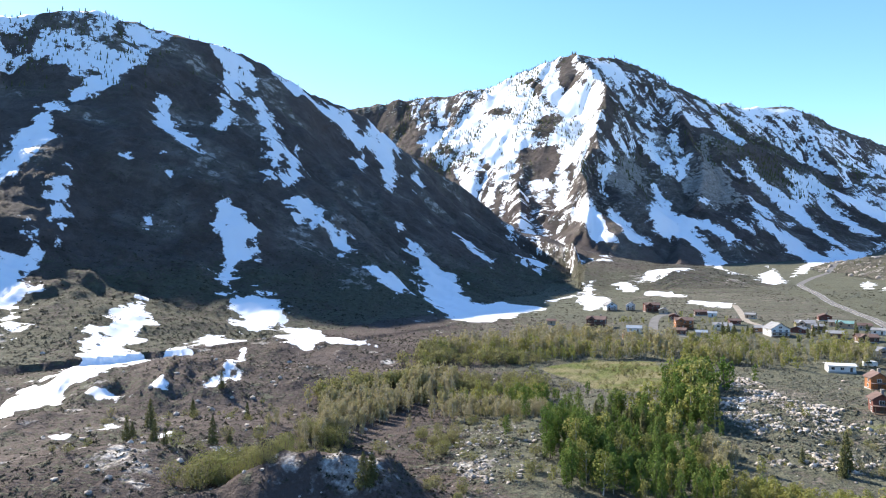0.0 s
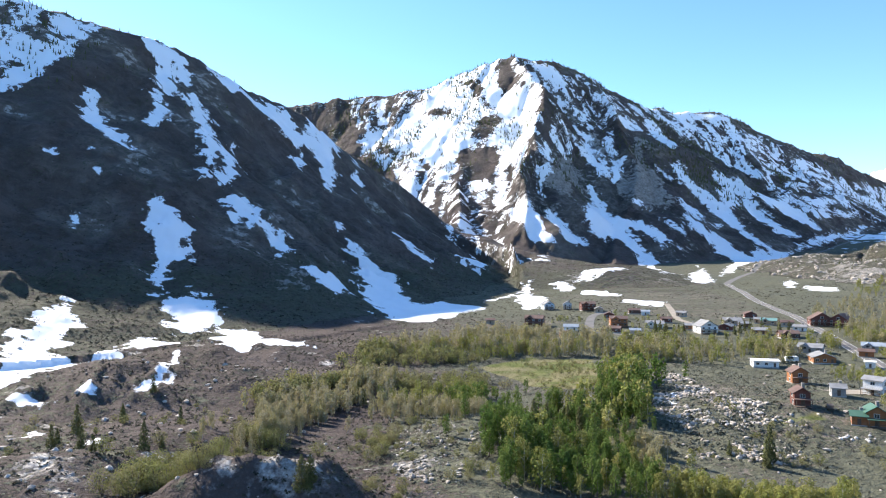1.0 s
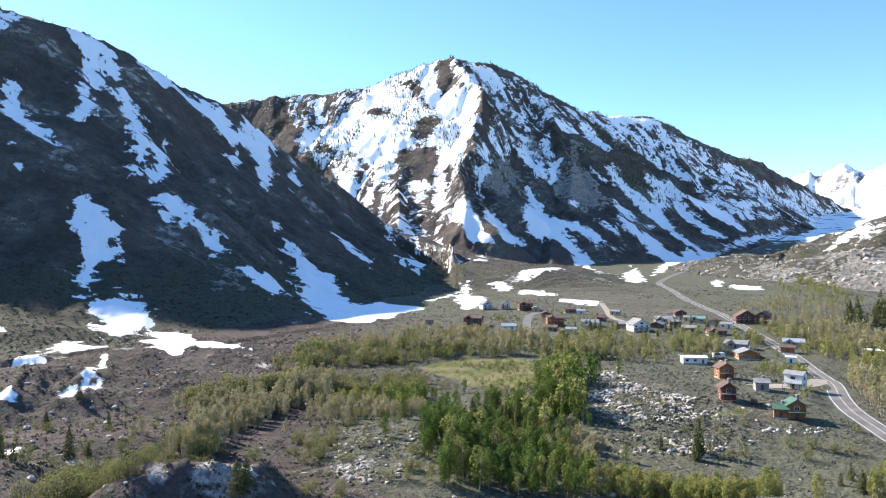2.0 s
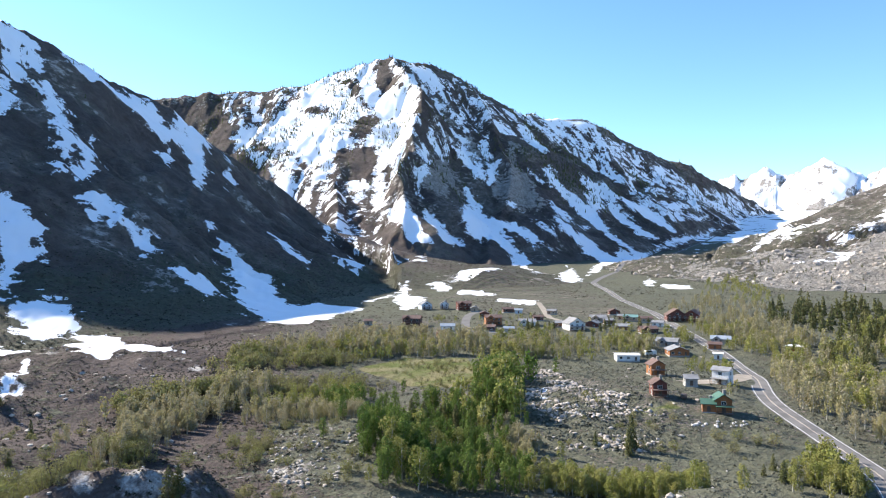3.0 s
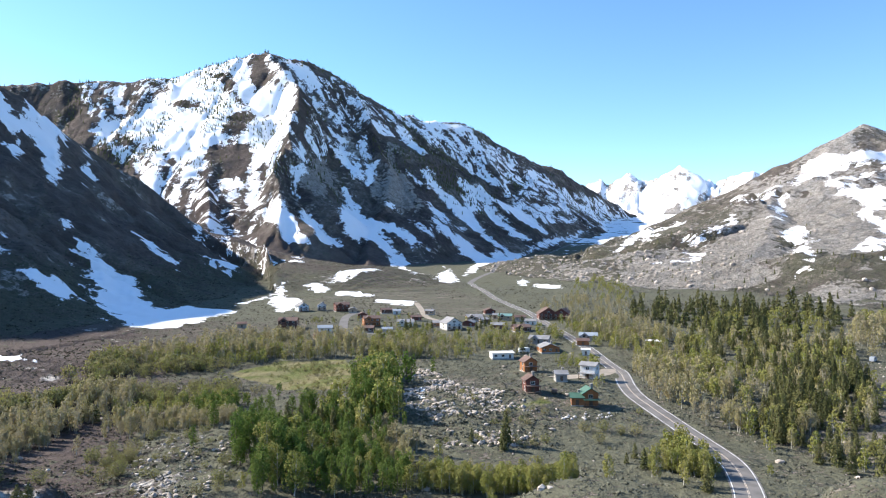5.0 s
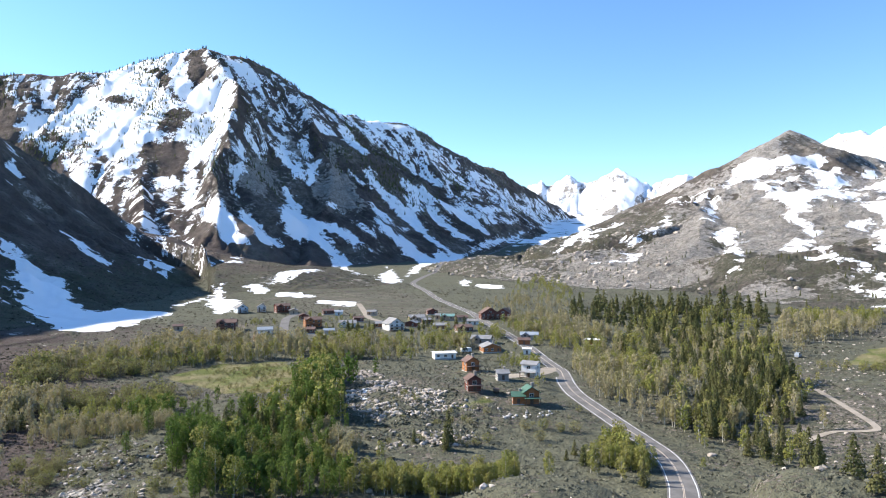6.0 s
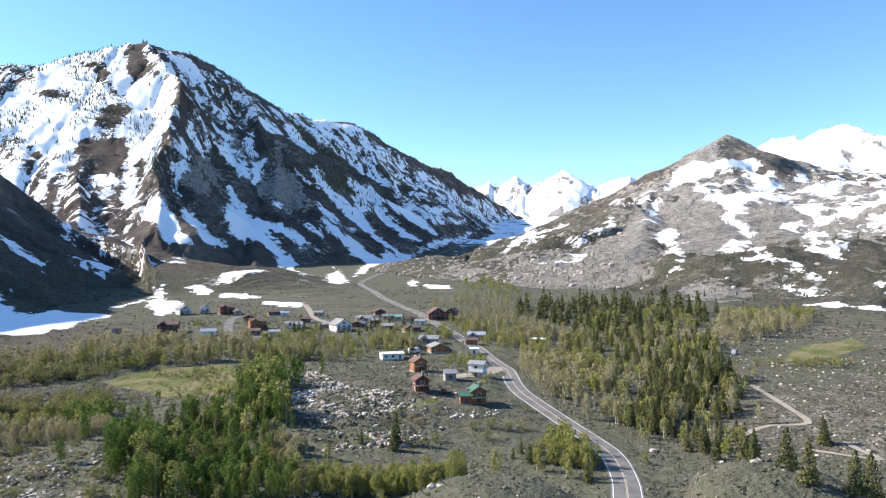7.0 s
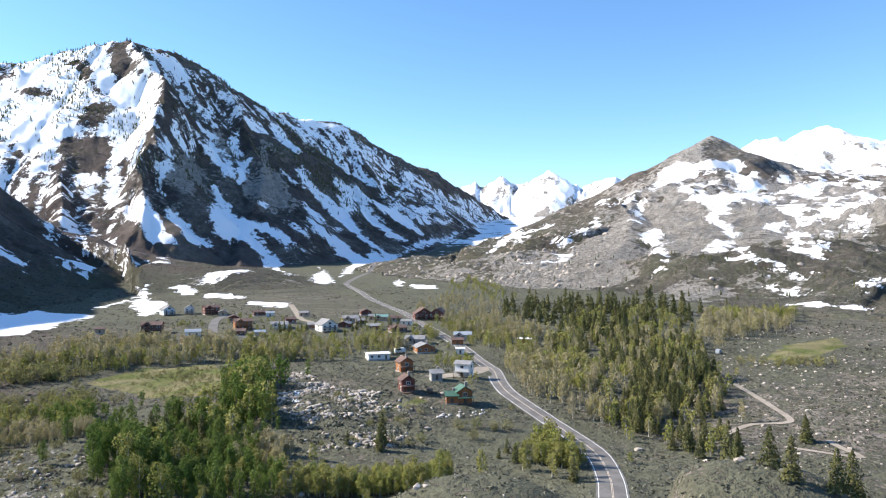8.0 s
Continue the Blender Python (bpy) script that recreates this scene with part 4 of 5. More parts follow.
def ground_cover(x, y, z, form, extra):
    """How pale, stony, brushy and grassy the ground is, with shade on the left toned in."""
    r, bearing = np.hypot(x, y), np.degrees(np.arctan2(x, y))
    patch = fbm(x, y, 55, 4, 111)
    bare = fbm(x, y, 120, 5, 113, 0.6)
    # the valley's left side is toned down for shade as well as dark rock
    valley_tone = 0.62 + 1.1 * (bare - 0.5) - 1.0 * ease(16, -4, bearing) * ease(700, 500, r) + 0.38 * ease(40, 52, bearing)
    # mountain 2 is darker left of bearing 15: brown ground plus shade painted in
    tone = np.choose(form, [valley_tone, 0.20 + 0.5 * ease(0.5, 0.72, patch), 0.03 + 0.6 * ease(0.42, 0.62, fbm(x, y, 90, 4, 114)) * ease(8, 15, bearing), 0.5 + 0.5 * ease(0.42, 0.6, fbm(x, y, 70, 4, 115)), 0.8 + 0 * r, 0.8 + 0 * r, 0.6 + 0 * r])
    low = ease(70, 25, z)
    tone = np.where(form == 1, tone + 0.03 * low, tone)
    rock = np.choose(form, [0.10 + 0.26 * ease(0.55, 0.7, patch) * ease(12, -5, bearing), 0.05 + 0.4 * ease(0.6, 0.75, patch), 0.10 + 0.32 * ease(0.5, 0.68, patch),
                            0.16 + 0.35 * ease(60, 170, z) * ease(0.40, 0.56, fbm(x, y, 110, 4, 116)) + 0.3 * ease(0.5, 0.65, patch), 0.6 + 0 * r, 0.6 + 0 * r, 0.4 + 0 * r])
    for b, d, ra, rc, s in ((-8.8, 146, 14, 22, 0.36), (58.5, 122, 18, 18, 0.25), (43.0, 1000, 200, 110, 0.6), (47.5, 1010, 160, 60, 0.35)):
        px, py = plan(b, d)
        sx, sy = math.sin(radians(b)), math.cos(radians(b))
        q = (((x - px) * sx + (y - py) * sy) / ra) ** 2 + (((x - px) * sy - (y - py) * sx) / rc) ** 2
        rock = rock + s * np.exp(-q)
    for f, _, corners in FIELDS["rock"]:
        rock = rock + np.where(form == f, 0.55 * ease(-30, 30, patches(x, y, [corners], 60) + 60 * (fbm(x, y, 45, 4, 121, 0.6) - 0.5)), 0)
    rock = rock + 0.16 * ease(-6, 8, inside(x, y, BOULDERS)) + 0.25 * ease(-6, 8, inside(x, y, RUBBLE))
    # less sage on the left, so the soil darkened for shade shows
    brush = np.choose(form, [0.66 - 0.46 * ease(10, -4, bearing) * ease(600, 480, r) + 0.5 * (0.5 - bare) - 0.12 * ease(44, 52, bearing), 0.14 + 0.40 * low, 0.18 + 0 * r, 0.46 - 0.22 * ease(80, 220, z), 0 * r, 0 * r, 0.3 + 0 * r])
    brush = brush + 0.25 * (patch - 0.5)
    # old terraces across the fan
    fan = ease(0, 25, inside(x, y, FAN)) * ease(14, 19, bearing)
    brush = brush + 0.75 * fan * np.sin(2 * math.pi * (r + 10 * fbm(x, y, 80, 2, 119)) / 11.0)
    meadow = np.maximum.reduce([ease(-4, 6, inside(x, y, a) + 8 * (fbm(x, y, 14, 3, 117) - 0.5)) for a in (MEADOW, FAR_MEADOW, LAWN)])
    meadow = np.maximum(meadow, ease(0, 10, inside(x, y, PASTURE)) * ease(0.42, 0.55, fbm(x, y, 9, 3, 118)))
    return np.clip(tone, 0, 1), np.clip(rock, 0, 1.2), brush, meadow


SNOWY = snow_cover(GX, GY, GZ, FORM, EXTRA)
TONE, ROCK, BRUSH, GRASS = ground_cover(GX, GY, GZ, FORM, EXTRA)
WAY = np.choose(FORM, [GX] + [e[2] for e in EXTRA])
DOWN = np.choose(FORM, [GY * 10] + [e[0] * 900 for e in EXTRA])
STEEP = np.choose(FORM, [0 * GX] + [s * ease(1.0, 0.85, e[0]) for s, e in zip((0.45, 1, 0.8, 1, 1, 1), EXTRA)])
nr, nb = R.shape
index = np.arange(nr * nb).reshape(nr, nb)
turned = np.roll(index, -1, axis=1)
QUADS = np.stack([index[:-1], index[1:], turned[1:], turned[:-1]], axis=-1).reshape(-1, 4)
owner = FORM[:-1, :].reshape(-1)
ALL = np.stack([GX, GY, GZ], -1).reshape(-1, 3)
FORMS = [
    ("ground", "dry sagebrush valley floor with boulders and grassy patches", (0,)),
    ("mountain_1", "steep dark brown mountain side with old snow in its gullies", (1,)),
    ("mountain_2", "high snow streaked grey mountain with rocky spurs", (2,)),
    ("mountain_3", "pale granite hill with scattered snow and brush", (3,)),
    ("mountain_4", "far white snow covered peaks", (4, 5)),
    ("mountain_5", "plain brown hills round the rest of the valley", (6,)),
]
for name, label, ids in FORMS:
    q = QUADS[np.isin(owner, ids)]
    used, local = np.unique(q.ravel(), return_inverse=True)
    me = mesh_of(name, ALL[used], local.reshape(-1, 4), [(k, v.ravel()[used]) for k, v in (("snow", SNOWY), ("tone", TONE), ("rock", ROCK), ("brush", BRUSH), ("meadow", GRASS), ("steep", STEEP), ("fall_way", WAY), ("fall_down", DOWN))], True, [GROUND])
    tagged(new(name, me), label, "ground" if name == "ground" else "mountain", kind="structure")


def look_up(values, x, y):
    """The value of the nearest grid point."""
    i = np.clip(np.searchsorted(radii, np.hypot(x, y)), 0, len(radii) - 1)
    deg = np.degrees(np.arctan2(x, y))
    j = np.clip(np.searchsorted(bearings, np.where(deg < bearings[0], deg + 360, deg)), 0, len(bearings) - 1)
    return values[i, j]

# ---- roads ----
def part(name, me, parent, label=""):
    ob = new(name, me)
    ob.parent = parent
    return tagged(ob, label) if label else ob


def ribbon(name, key, lo, hi, lift, mat, dash=None):
    """A strip along a road, between two distances from its centre line."""
    half, line, levels = ROADS[key]
    p = np.array(smoothed_route(line[::2] + [line[-1]], 3.0))
    d = np.gradient(p, axis=0)
    d /= np.hypot(d[:, 0], d[:, 1])[:, None] + 1e-9
    side = np.stack([d[:, 1], -d[:, 0]], -1)
    cols = np.linspace(lo, hi, 2 if hi - lo < 1 else 5)
    v = []
    for c in cols:
        q = p + side * c
        v.append(np.column_stack([q, ground_levels(p[:, 0], p[:, 1]) + lift - 0.012 * abs(c)]))
    v = np.stack(v, 1)
    n, m = v.shape[:2]
    ids = np.arange(n * m).reshape(n, m)
    f = np.stack([ids[:-1, :-1], ids[1:, :-1], ids[1:, 1:], ids[:-1, 1:]], -1)
    if dash:
        f = f[[i for i in range(n - 1) if i % dash[0] < dash[1]]]
    return mesh_of(name, v.reshape(-1, 3), f.reshape(-1, 4), mats=[mat])


ASPHALT = plain_material("worn_asphalt", (0.125, 0.118, 0.112), (0.18, 0.17, 0.16), 0.35, 0.9, 0.01)
DIRT = plain_material("pale_dirt", (0.25, 0.215, 0.172), (0.34, 0.295, 0.24), 0.3, 0.95, 0.03)
WHITE_LINE = plain_material("white_road_paint", (0.72, 0.72, 0.70), (0.8, 0.8, 0.78), 1.0, 0.7, 0.002)
YELLOW_LINE = plain_material("faded_yellow_paint", (0.58, 0.47, 0.36), (0.64, 0.54, 0.44), 1.0, 0.7, 0.002)
for key, label, mat in (("highway", "two lane grey asphalt road with white edge lines", ASPHALT), ("canyon_road", "asphalt road that climbs along the foot of the mountain", ASPHALT),
                        ("village_street", "narrow grey asphalt street between the houses", ASPHALT), ("dirt_road", "pale graded dirt road", DIRT),
                        ("dirt_track", "pale sandy track through the brush", DIRT), ("dirt_path", "pale sandy loop track beside a pine", DIRT),
                        ("driveway", "pale gravel driveway between cabins", DIRT)):
    half = ROADS[key][0]
    road = tagged(new(key, ribbon(key, key, -half, half, 0.16, mat)), label, "road", kind="structure")
    if key == "highway":
        for c in (-3.05, 3.05):
            part("edge_line", ribbon("edge_line", key, c - 0.09, c + 0.09, 0.19, WHITE_LINE), road, "white painted line")
        for c in (-0.14, 0.14):
            part("centre_line", ribbon("centre_line", key, c - 0.06, c + 0.06, 0.185, YELLOW_LINE), road, "faded yellow painted line")

# ---- trees ----
def clumps(centres, sizes, rng, out, loose=0.55, long=1.0):
    """Small folded leaf clumps, one at each centre, that face more or less outward."""
    n = len(centres)
    c = out / (np.linalg.norm(out, axis=1)[:, None] + 1e-9) + loose * rng.normal(size=(n, 3))
    c /= np.linalg.norm(c, axis=1)[:, None]
    a = np.cross(c, rng.normal(size=(n, 3)) * (1, 1, 0.35))
    a /= np.linalg.norm(a, axis=1)[:, None]
    b = np.cross(c, a)
    s = np.asarray(sizes)[:, None]
    v = np.stack([centres - a * s * long * rng.uniform(0.6, 1.1, (n, 1)), centres - b * s * rng.uniform(0.5, 0.9, (n, 1)) - c * s * 0.3,
                  centres + a * s * long * rng.uniform(0.6, 1.1, (n, 1)), centres + b * s * rng.uniform(0.5, 0.9, (n, 1)) - c * s * 0.3], 1)
    return v.reshape(-1, 3), np.arange(n * 4).reshape(n, 4)


def tube(p, q, r0, r1, sides=5):
    p, q = np.array(p, float), np.array(q, float)
    d = (q - p) / (np.linalg.norm(q - p) + 1e-9)
    u = np.cross(d, (0.31, 0.77, 0.55))
    u /= np.linalg.norm(u)
    w = np.cross(d, u)
    t = np.arange(sides) * 2 * math.pi / sides
    ring = np.cos(t)[:, None] * u + np.sin(t)[:, None] * w
    k = np.arange(sides)
    return np.concatenate([p + ring * r0, q + ring * r1]), np.stack([k, (k + 1) % sides, (k + 1) % sides + sides, k + sides], -1)


def gather(pieces):
    v, f, at = [], [], 0
    for a, b in pieces:
        v.append(a), f.append(b + at)
        at += len(a)
    return np.concatenate(v), np.concatenate(f)


def tree_shape(kind, seed, rich):
    """Trunk with limbs, and crown, of a tree one metre high."""
    rng = np.random.default_rng(seed)
    lean = rng.normal(0, 0.02, 2)
    if kind == "pine":
        trunk = gather([tube((0, 0, 0), (lean[0], lean[1], 0.55), 0.022, 0.014), tube((lean[0], lean[1], 0.55), (lean[0], lean[1], 0.98), 0.014, 0.003)])
        n = int(260 * rich)
        z = 0.13 + 0.87 * rng.uniform(0, 1, n) ** 1.35
        tier = 0.5 + 0.5 * np.cos((z * 13 + rng.uniform(0, 0.2)) * 2 * math.pi)
        t = rng.uniform(0, 2 * math.pi, n)
        lobes = 1 + 0.22 * np.sin(3 * t + 9 * z + seed)
        r = 0.265 * (1 - z) ** 0.62 * (0.74 + 0.26 * tier) * lobes * rng.uniform(0.45, 1.05, n) + 0.008
        c = np.stack([r * np.cos(t) + lean[0], r * np.sin(t) + lean[1], z - 0.25 * r], -1)
        crown = clumps(c, (0.034 + 0.034 * (1 - z)) / rich ** 0.45, rng, np.stack([np.cos(t), np.sin(t), 0.55 + 0 * t], -1), 0.5)
        return trunk, crown
    if kind == "willow":
        stems, tips = [], []
        for k in range(6):
            t = k * 1.05 + rng.uniform(0, 0.5)
            tip = (0.3 * math.cos(t), 0.3 * math.sin(t), rng.uniform(0.55, 0.8))
            stems.append(tube((0.03 * math.cos(t), 0.03 * math.sin(t), 0), tip, 0.016, 0.006, 4))
            tips.append(tip)
        n = int(250 * rich)
        d = rng.normal(size=(n, 3))
        d /= np.linalg.norm(d, axis=1)[:, None]
        bump = 1 + 0.25 * np.sin(4 * d[:, 0] + seed) * np.cos(5 * d[:, 1] + 2 * seed)
        c = d * (0.5 * bump * rng.uniform(0.6, 1, n))[:, None] * np.array((1.0, 1.0, 0.9)) + (0, 0, 0.48)
        c[:, 2] = np.abs(c[:, 2] - 0.04) + 0.04
        return gather(stems), clumps(c, rng.uniform(0.032, 0.06, n) / rich ** 0.45, rng, d + (0, 0, 0.25))
    wide, low, count, blobs, size = {"aspen": (0.18, 0.14, 230, 8, 0.031), "poplar": (0.24, 0.08, 280, 9, 0.040), "cottonwood": (0.175, 0.08, 300, 10, 0.036)}[kind]
    fork = (lean[0], lean[1], 0.45)
    limbs = [tube((0, 0, 0), fork, 0.017, 0.011), tube(fork, (lean[0] * 2, lean[1] * 2, 0.93), 0.011, 0.003, 4)]
    mids, sizes = [], []
    for k in range(blobs):
        z = low + 0.12 + (0.92 - low - 0.12) * (k + rng.uniform(0.2, 0.8)) / blobs
        t = k * 2.4 + rng.uniform(-0.5, 0.5)
        reach = wide * (0.35 + 0.65 * math.sin(math.pi * min(1, (z - low) / (1 - low)) ** 0.8)) * rng.uniform(0.5, 0.85)
        m = np.array((reach * math.cos(t) + lean[0] * 2 * z, reach * math.sin(t) + lean[1] * 2 * z, z))
        mids.append(m)
        sizes.append(wide * rng.uniform(0.5, 0.8))
        limbs.append(tube((lean[0] * z, lean[1] * z, max(0.12, z - 0.2)), m + (0, 0, 0.03), 0.007, 0.002, 3))
    n = int(count * rich)
    pick = rng.integers(0, blobs, n)
    d = rng.normal(size=(n, 3))
    d /= np.linalg.norm(d, axis=1)[:, None]
    tall = {"aspen": 1.6, "poplar": 1.1, "cottonwood": 1.6}[kind]
    c = np.array(mids)[pick] + d * (np.array(sizes)[pick] * rng.uniform(0.3, 1.0, n) ** 0.4)[:, None] * np.array((1, 1, tall)) * 0.85
    c[:, 2] = np.clip(c[:, 2], low, 1.02)
    crown = clumps(c, rng.uniform(0.7, 1.3, n) * size / rich ** 0.45, rng, d + 2.5 * (c - (lean[0], lean[1], 0.5)) * (1, 1, 0.4) + (0, 0, 0.15), 0.5, 1.5 if kind == "aspen" else 1.0)
    return gather(limbs), crown


TREE_LABELS = {
    "aspen": ("slender aspen with bare pale twigs and first yellowish leaves", "aspen_tree", "tree"),
    "poplar": ("young poplar with olive spring leaves", "poplar_tree", "tree"),
    "cottonwood": ("cottonwood in fresh bright green leaf", "cottonwood_tree", "tree"),
    "willow": ("rounded willow bush with yellow green leaves", "willow_bush", "bush"),
    "pine": ("dark green pine with a pointed crown", "pine_tree", "conifer"),
}
WOOD = {"aspen": PALE_BARK, "poplar": PALE_BARK, "cottonwood": BARK, "willow": BARK, "pine": BARK}


def off_road(x, y, gap=2.5):
    ok = np.ones(len(x), bool)
    for half, line, _ in ROADS.values():
        d, _, _ = near_line(x, y, line, [(0.0,)] * len(line))
        ok &= d > half + gap
    for hx, hy, hr in HOUSE_ROOM:
        ok &= np.hypot(x - hx, y - hy) > hr
    return ok


def plant():
    rng = np.random.default_rng(7)
    spots = {k: [] for k in TREE_LABELS}
    for kind, n, h0, h1, corners in GROVES:
        xs, ys = [c[0] for c in corners], [c[1] for c in corners]
        px, py = rng.uniform(min(xs), max(xs), n * 14), rng.uniform(min(ys), max(ys), n * 14)
        ok = inside(px, py, list(corners)) > 0
        ok &= off_road(px, py)
        thick = fbm(px, py, 22, 3, 131)
        ok &= rng.uniform(0, 1, len(px)) < ease(0.25, 0.6, thick) + 0.15
        px, py = px[ok][:n], py[ok][:n]
        stray = rng.uniform(0, 1, len(px)) < 0.16
        px, py = px + stray * rng.normal(0, 9, len(px)), py + stray * rng.normal(0, 9, len(px))
        ok = off_road(px, py)
        px, py = px[ok], py[ok]
        hs = rng.uniform(0.72 * h0, 1.12 * h1, len(px)) * (0.95 + 0.6 * (fbm(px, py, 26, 2, 137) - 0.5))
        spots[kind].append(np.stack([px, py, hs], -1))
    for kind, rows in spots.items():
        rows = np.concatenate(rows)
        rows = rows[look_up(SNOWY, rows[:, 0], rows[:, 1]) < 1.0]
        label, name, cat = TREE_LABELS[kind]
        level = ground_levels(rows[:, 0], rows[:, 1])
        order = np.argsort(np.hypot(rows[:, 0], rows[:, 1]))
        close, rest = order[:290], order[290:]
        proto = []
        for k in range(4):
            trunk, crown = tree_shape(kind, 40 + k, 2.4)
            root = tagged(new(name), label, cat, group=name.replace("_", " ") + "s in the valley")
            part("trunk", mesh_of("trunk", *trunk, mats=[WOOD[kind]]), root)
            part("crown", mesh_of("crown", *crown, smooth=False, mats=[LEAVES[kind]]), root)
            proto.append(root)
        for j, i in enumerate(close):
            x, y, hh = rows[i]
            m = Matrix.LocRotScale((x, y, level[i] - 0.12), Euler((0, 0, rng.uniform(0, 6.28))), (hh * rng.uniform(0.85, 1.15), hh * rng.uniform(0.85, 1.15), hh))
            if j < 4:
                proto[j].matrix_basis = m
            else:
                copy = copy_thing(proto[j % 4], Matrix())
                copy.matrix_basis = m
        if len(rest):
            v, f, slots, tint, at = [], [], [], [], 0
            thin = [tree_shape(kind, 60 + k, 0.45) for k in range(4)]
            for i in rest:
                x, y, hh = rows[i]
                t = rng.uniform(0, 6.28)
                turn = np.array(((math.cos(t), -math.sin(t), 0), (math.sin(t), math.cos(t), 0), (0, 0, 1))) * hh
                tone = rng.uniform(0, 1)
                for slot, (pv, pf) in enumerate(thin[rng.integers(0, 4)]):
                    v.append(pv @ turn.T + (x, y, level[i] - 0.12))
                    f.append(pf + at)
                    slots.append(np.full(len(pf), slot)), tint.append(np.full(len(pv), tone))
                    at += len(pv)
            me = mesh_of(name + "s", np.concatenate(v), np.concatenate(f), [("tint", np.concatenate(tint))], False, [WOOD[kind], LEAVES[kind]], np.concatenate(slots))
            tagged(new("far_" + name + "s", me), "woods of " + label, "woods", kind="stuff")
        print(kind, len(rows))


def scatter(name, label, cat, x, y, sizes, protos, mat, seed, sink=0.1, tall=1.0):
    """Many small pieces on the ground in one object."""
    rng = np.random.default_rng(seed)
    z = ground_levels(x, y)
    which, turn = rng.integers(0, len(protos), len(x)), rng.uniform(0, 6.28, len(x))
    v, f, tint, at = [], [], [], 0
    for k, (pv, pf) in enumerate(protos):
        m = which == k
        c, s = np.cos(turn[m])[:, None], np.sin(turn[m])[:, None]
        h = sizes[m][:, None]
        n = int(m.sum())
        vx = (pv[None, :, 0] * c - pv[None, :, 1] * s) * h + x[m][:, None]
        vy = (pv[None, :, 0] * s + pv[None, :, 1] * c) * h + y[m][:, None]
        vz = (pv[None, :, 2] * tall - sink) * h + z[m][:, None]
        v.append(np.stack([vx, vy, vz], -1).reshape(-1, 3))
        f.append((pf[None] + (np.arange(n) * len(pv))[:, None, None]).reshape(-1, pf.shape[1]) + at)
        tint.append(np.repeat(rng.uniform(0, 1, n), len(pv)))
        at += n * len(pv)
    me = mesh_of(name, np.concatenate(v), np.concatenate(f), [("tint", np.concatenate(tint))], False, [mat])
    return tagged(new(name, me), label, cat, kind="stuff")


def spire(seed, sides=5):
    """A small far conifer: three ragged skirts."""
    rng = np.random.default_rng(seed)
    v, f = [], []
    for z0, z1, r in ((0.05, 0.55, 0.19), (0.32, 0.8, 0.14), (0.6, 1.0, 0.09)):
        at = len(v)
        for k in range(sides):
            t = 2 * math.pi * k / sides + rng.uniform(-0.3, 0.3)
            q = r * rng.uniform(0.7, 1.2)
            v.append((q * math.cos(t), q * math.sin(t), z0 + rng.uniform(-0.05, 0.05)))
        v.append((0, 0, z1))
        f += [(at + k, at + (k + 1) % sides, at + sides) for k in range(sides)]
    return np.array(v), np.array(f)


def shrub(seed):
    rng = np.random.default_rng(seed)
    n = 5
    d = rng.normal(size=(n, 3))
    d /= np.linalg.norm(d, axis=1)[:, None]
    d[:, 2] = np.abs(d[:, 2])
    v, f = clumps(d * np.array((0.38, 0.38, 0.42)), rng.uniform(0.25, 0.42, n), rng, d + (0, 0, 0.3), 0.4)
    v[:, 2] = np.abs(v[:, 2])
    return v, f


def stone(seed):
    """A blocky boulder."""
    bm = bmesh.new()
    bmesh.ops.create_icosphere(bm, subdivisions=1, radius=0.5)
    rng = np.random.default_rng(seed)
    cuts = [Vector(rng.normal(size=3)).normalized() for _ in range(7)]
    for p in bm.verts:
        for c in cuts:
            over = p.co.dot(c) - 0.33
            if over > 0:
                p.co -= c * over * 0.9
        p.co *= rng.uniform(0.9, 1.1)
    v = np.array([tuple(p.co) for p in bm.verts])
    f = np.array([[q.index for q in g.verts] for g in bm.faces])
    bm.free()
    return v * np.array((1.25, 1.0, 0.8)), f


def in_shape(corners, n, seed, gap=1.0):
    rng = np.random.default_rng(seed)
    xs, ys = [c[0] for c in corners], [c[1] for c in corners]
    x, y = rng.uniform(min(xs), max(xs), n * 4), rng.uniform(min(ys), max(ys), n * 4)
    ok = (inside(x, y, list(corners)) > 0) & off_road(x, y, gap)
    return x[ok][:n], y[ok][:n]


def on_form(form, n, seed, weight, snow_most=-2.0, draws=30):
    """Places on one of the mountains, thick where the weight is high."""
    rng = np.random.default_rng(seed)
    i = rng.integers(3, GX.shape[0] - 1, n * draws)
    j = rng.integers(0, int((bearings < 70).sum()) - 1, n * draws)
    m = (FORM[i, j] == form) & (SNOWY[i, j] < snow_most) & (rng.uniform(0, 1, n * draws) < weight(GX[i, j], GY[i, j], GZ[i, j], EXTRA[max(form - 1, 0)][0][i, j]))
    i, j = i[m][:n], j[m][:n]
    return GX[i, j] + rng.uniform(-3, 3, len(i)), GY[i, j] + rng.uniform(-3, 3, len(i))


def bearing_of(x, y):
    return np.degrees(np.arctan2(x, y))


HOUSE_ROOM = [(x, y, 0.75 * w + 2.0) for x, y, w, *_ in HOUSES]

plant()

SAGE = leaf_material("sagebrush", (0.085, 0.088, 0.062), (0.25, 0.245, 0.185), 0.1)
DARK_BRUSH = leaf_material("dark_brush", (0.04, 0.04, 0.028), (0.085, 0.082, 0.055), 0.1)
GRANITE = plain_material("granite_boulder", (0.34, 0.295, 0.25), (0.56, 0.49, 0.42), 0.25, 0.9, 0.12)
shrubs, stones, spires = [shrub(s) for s in range(5)], [stone(s) for s in range(6)], [spire(s) for s in range(5)]
rng = np.random.default_rng(21)
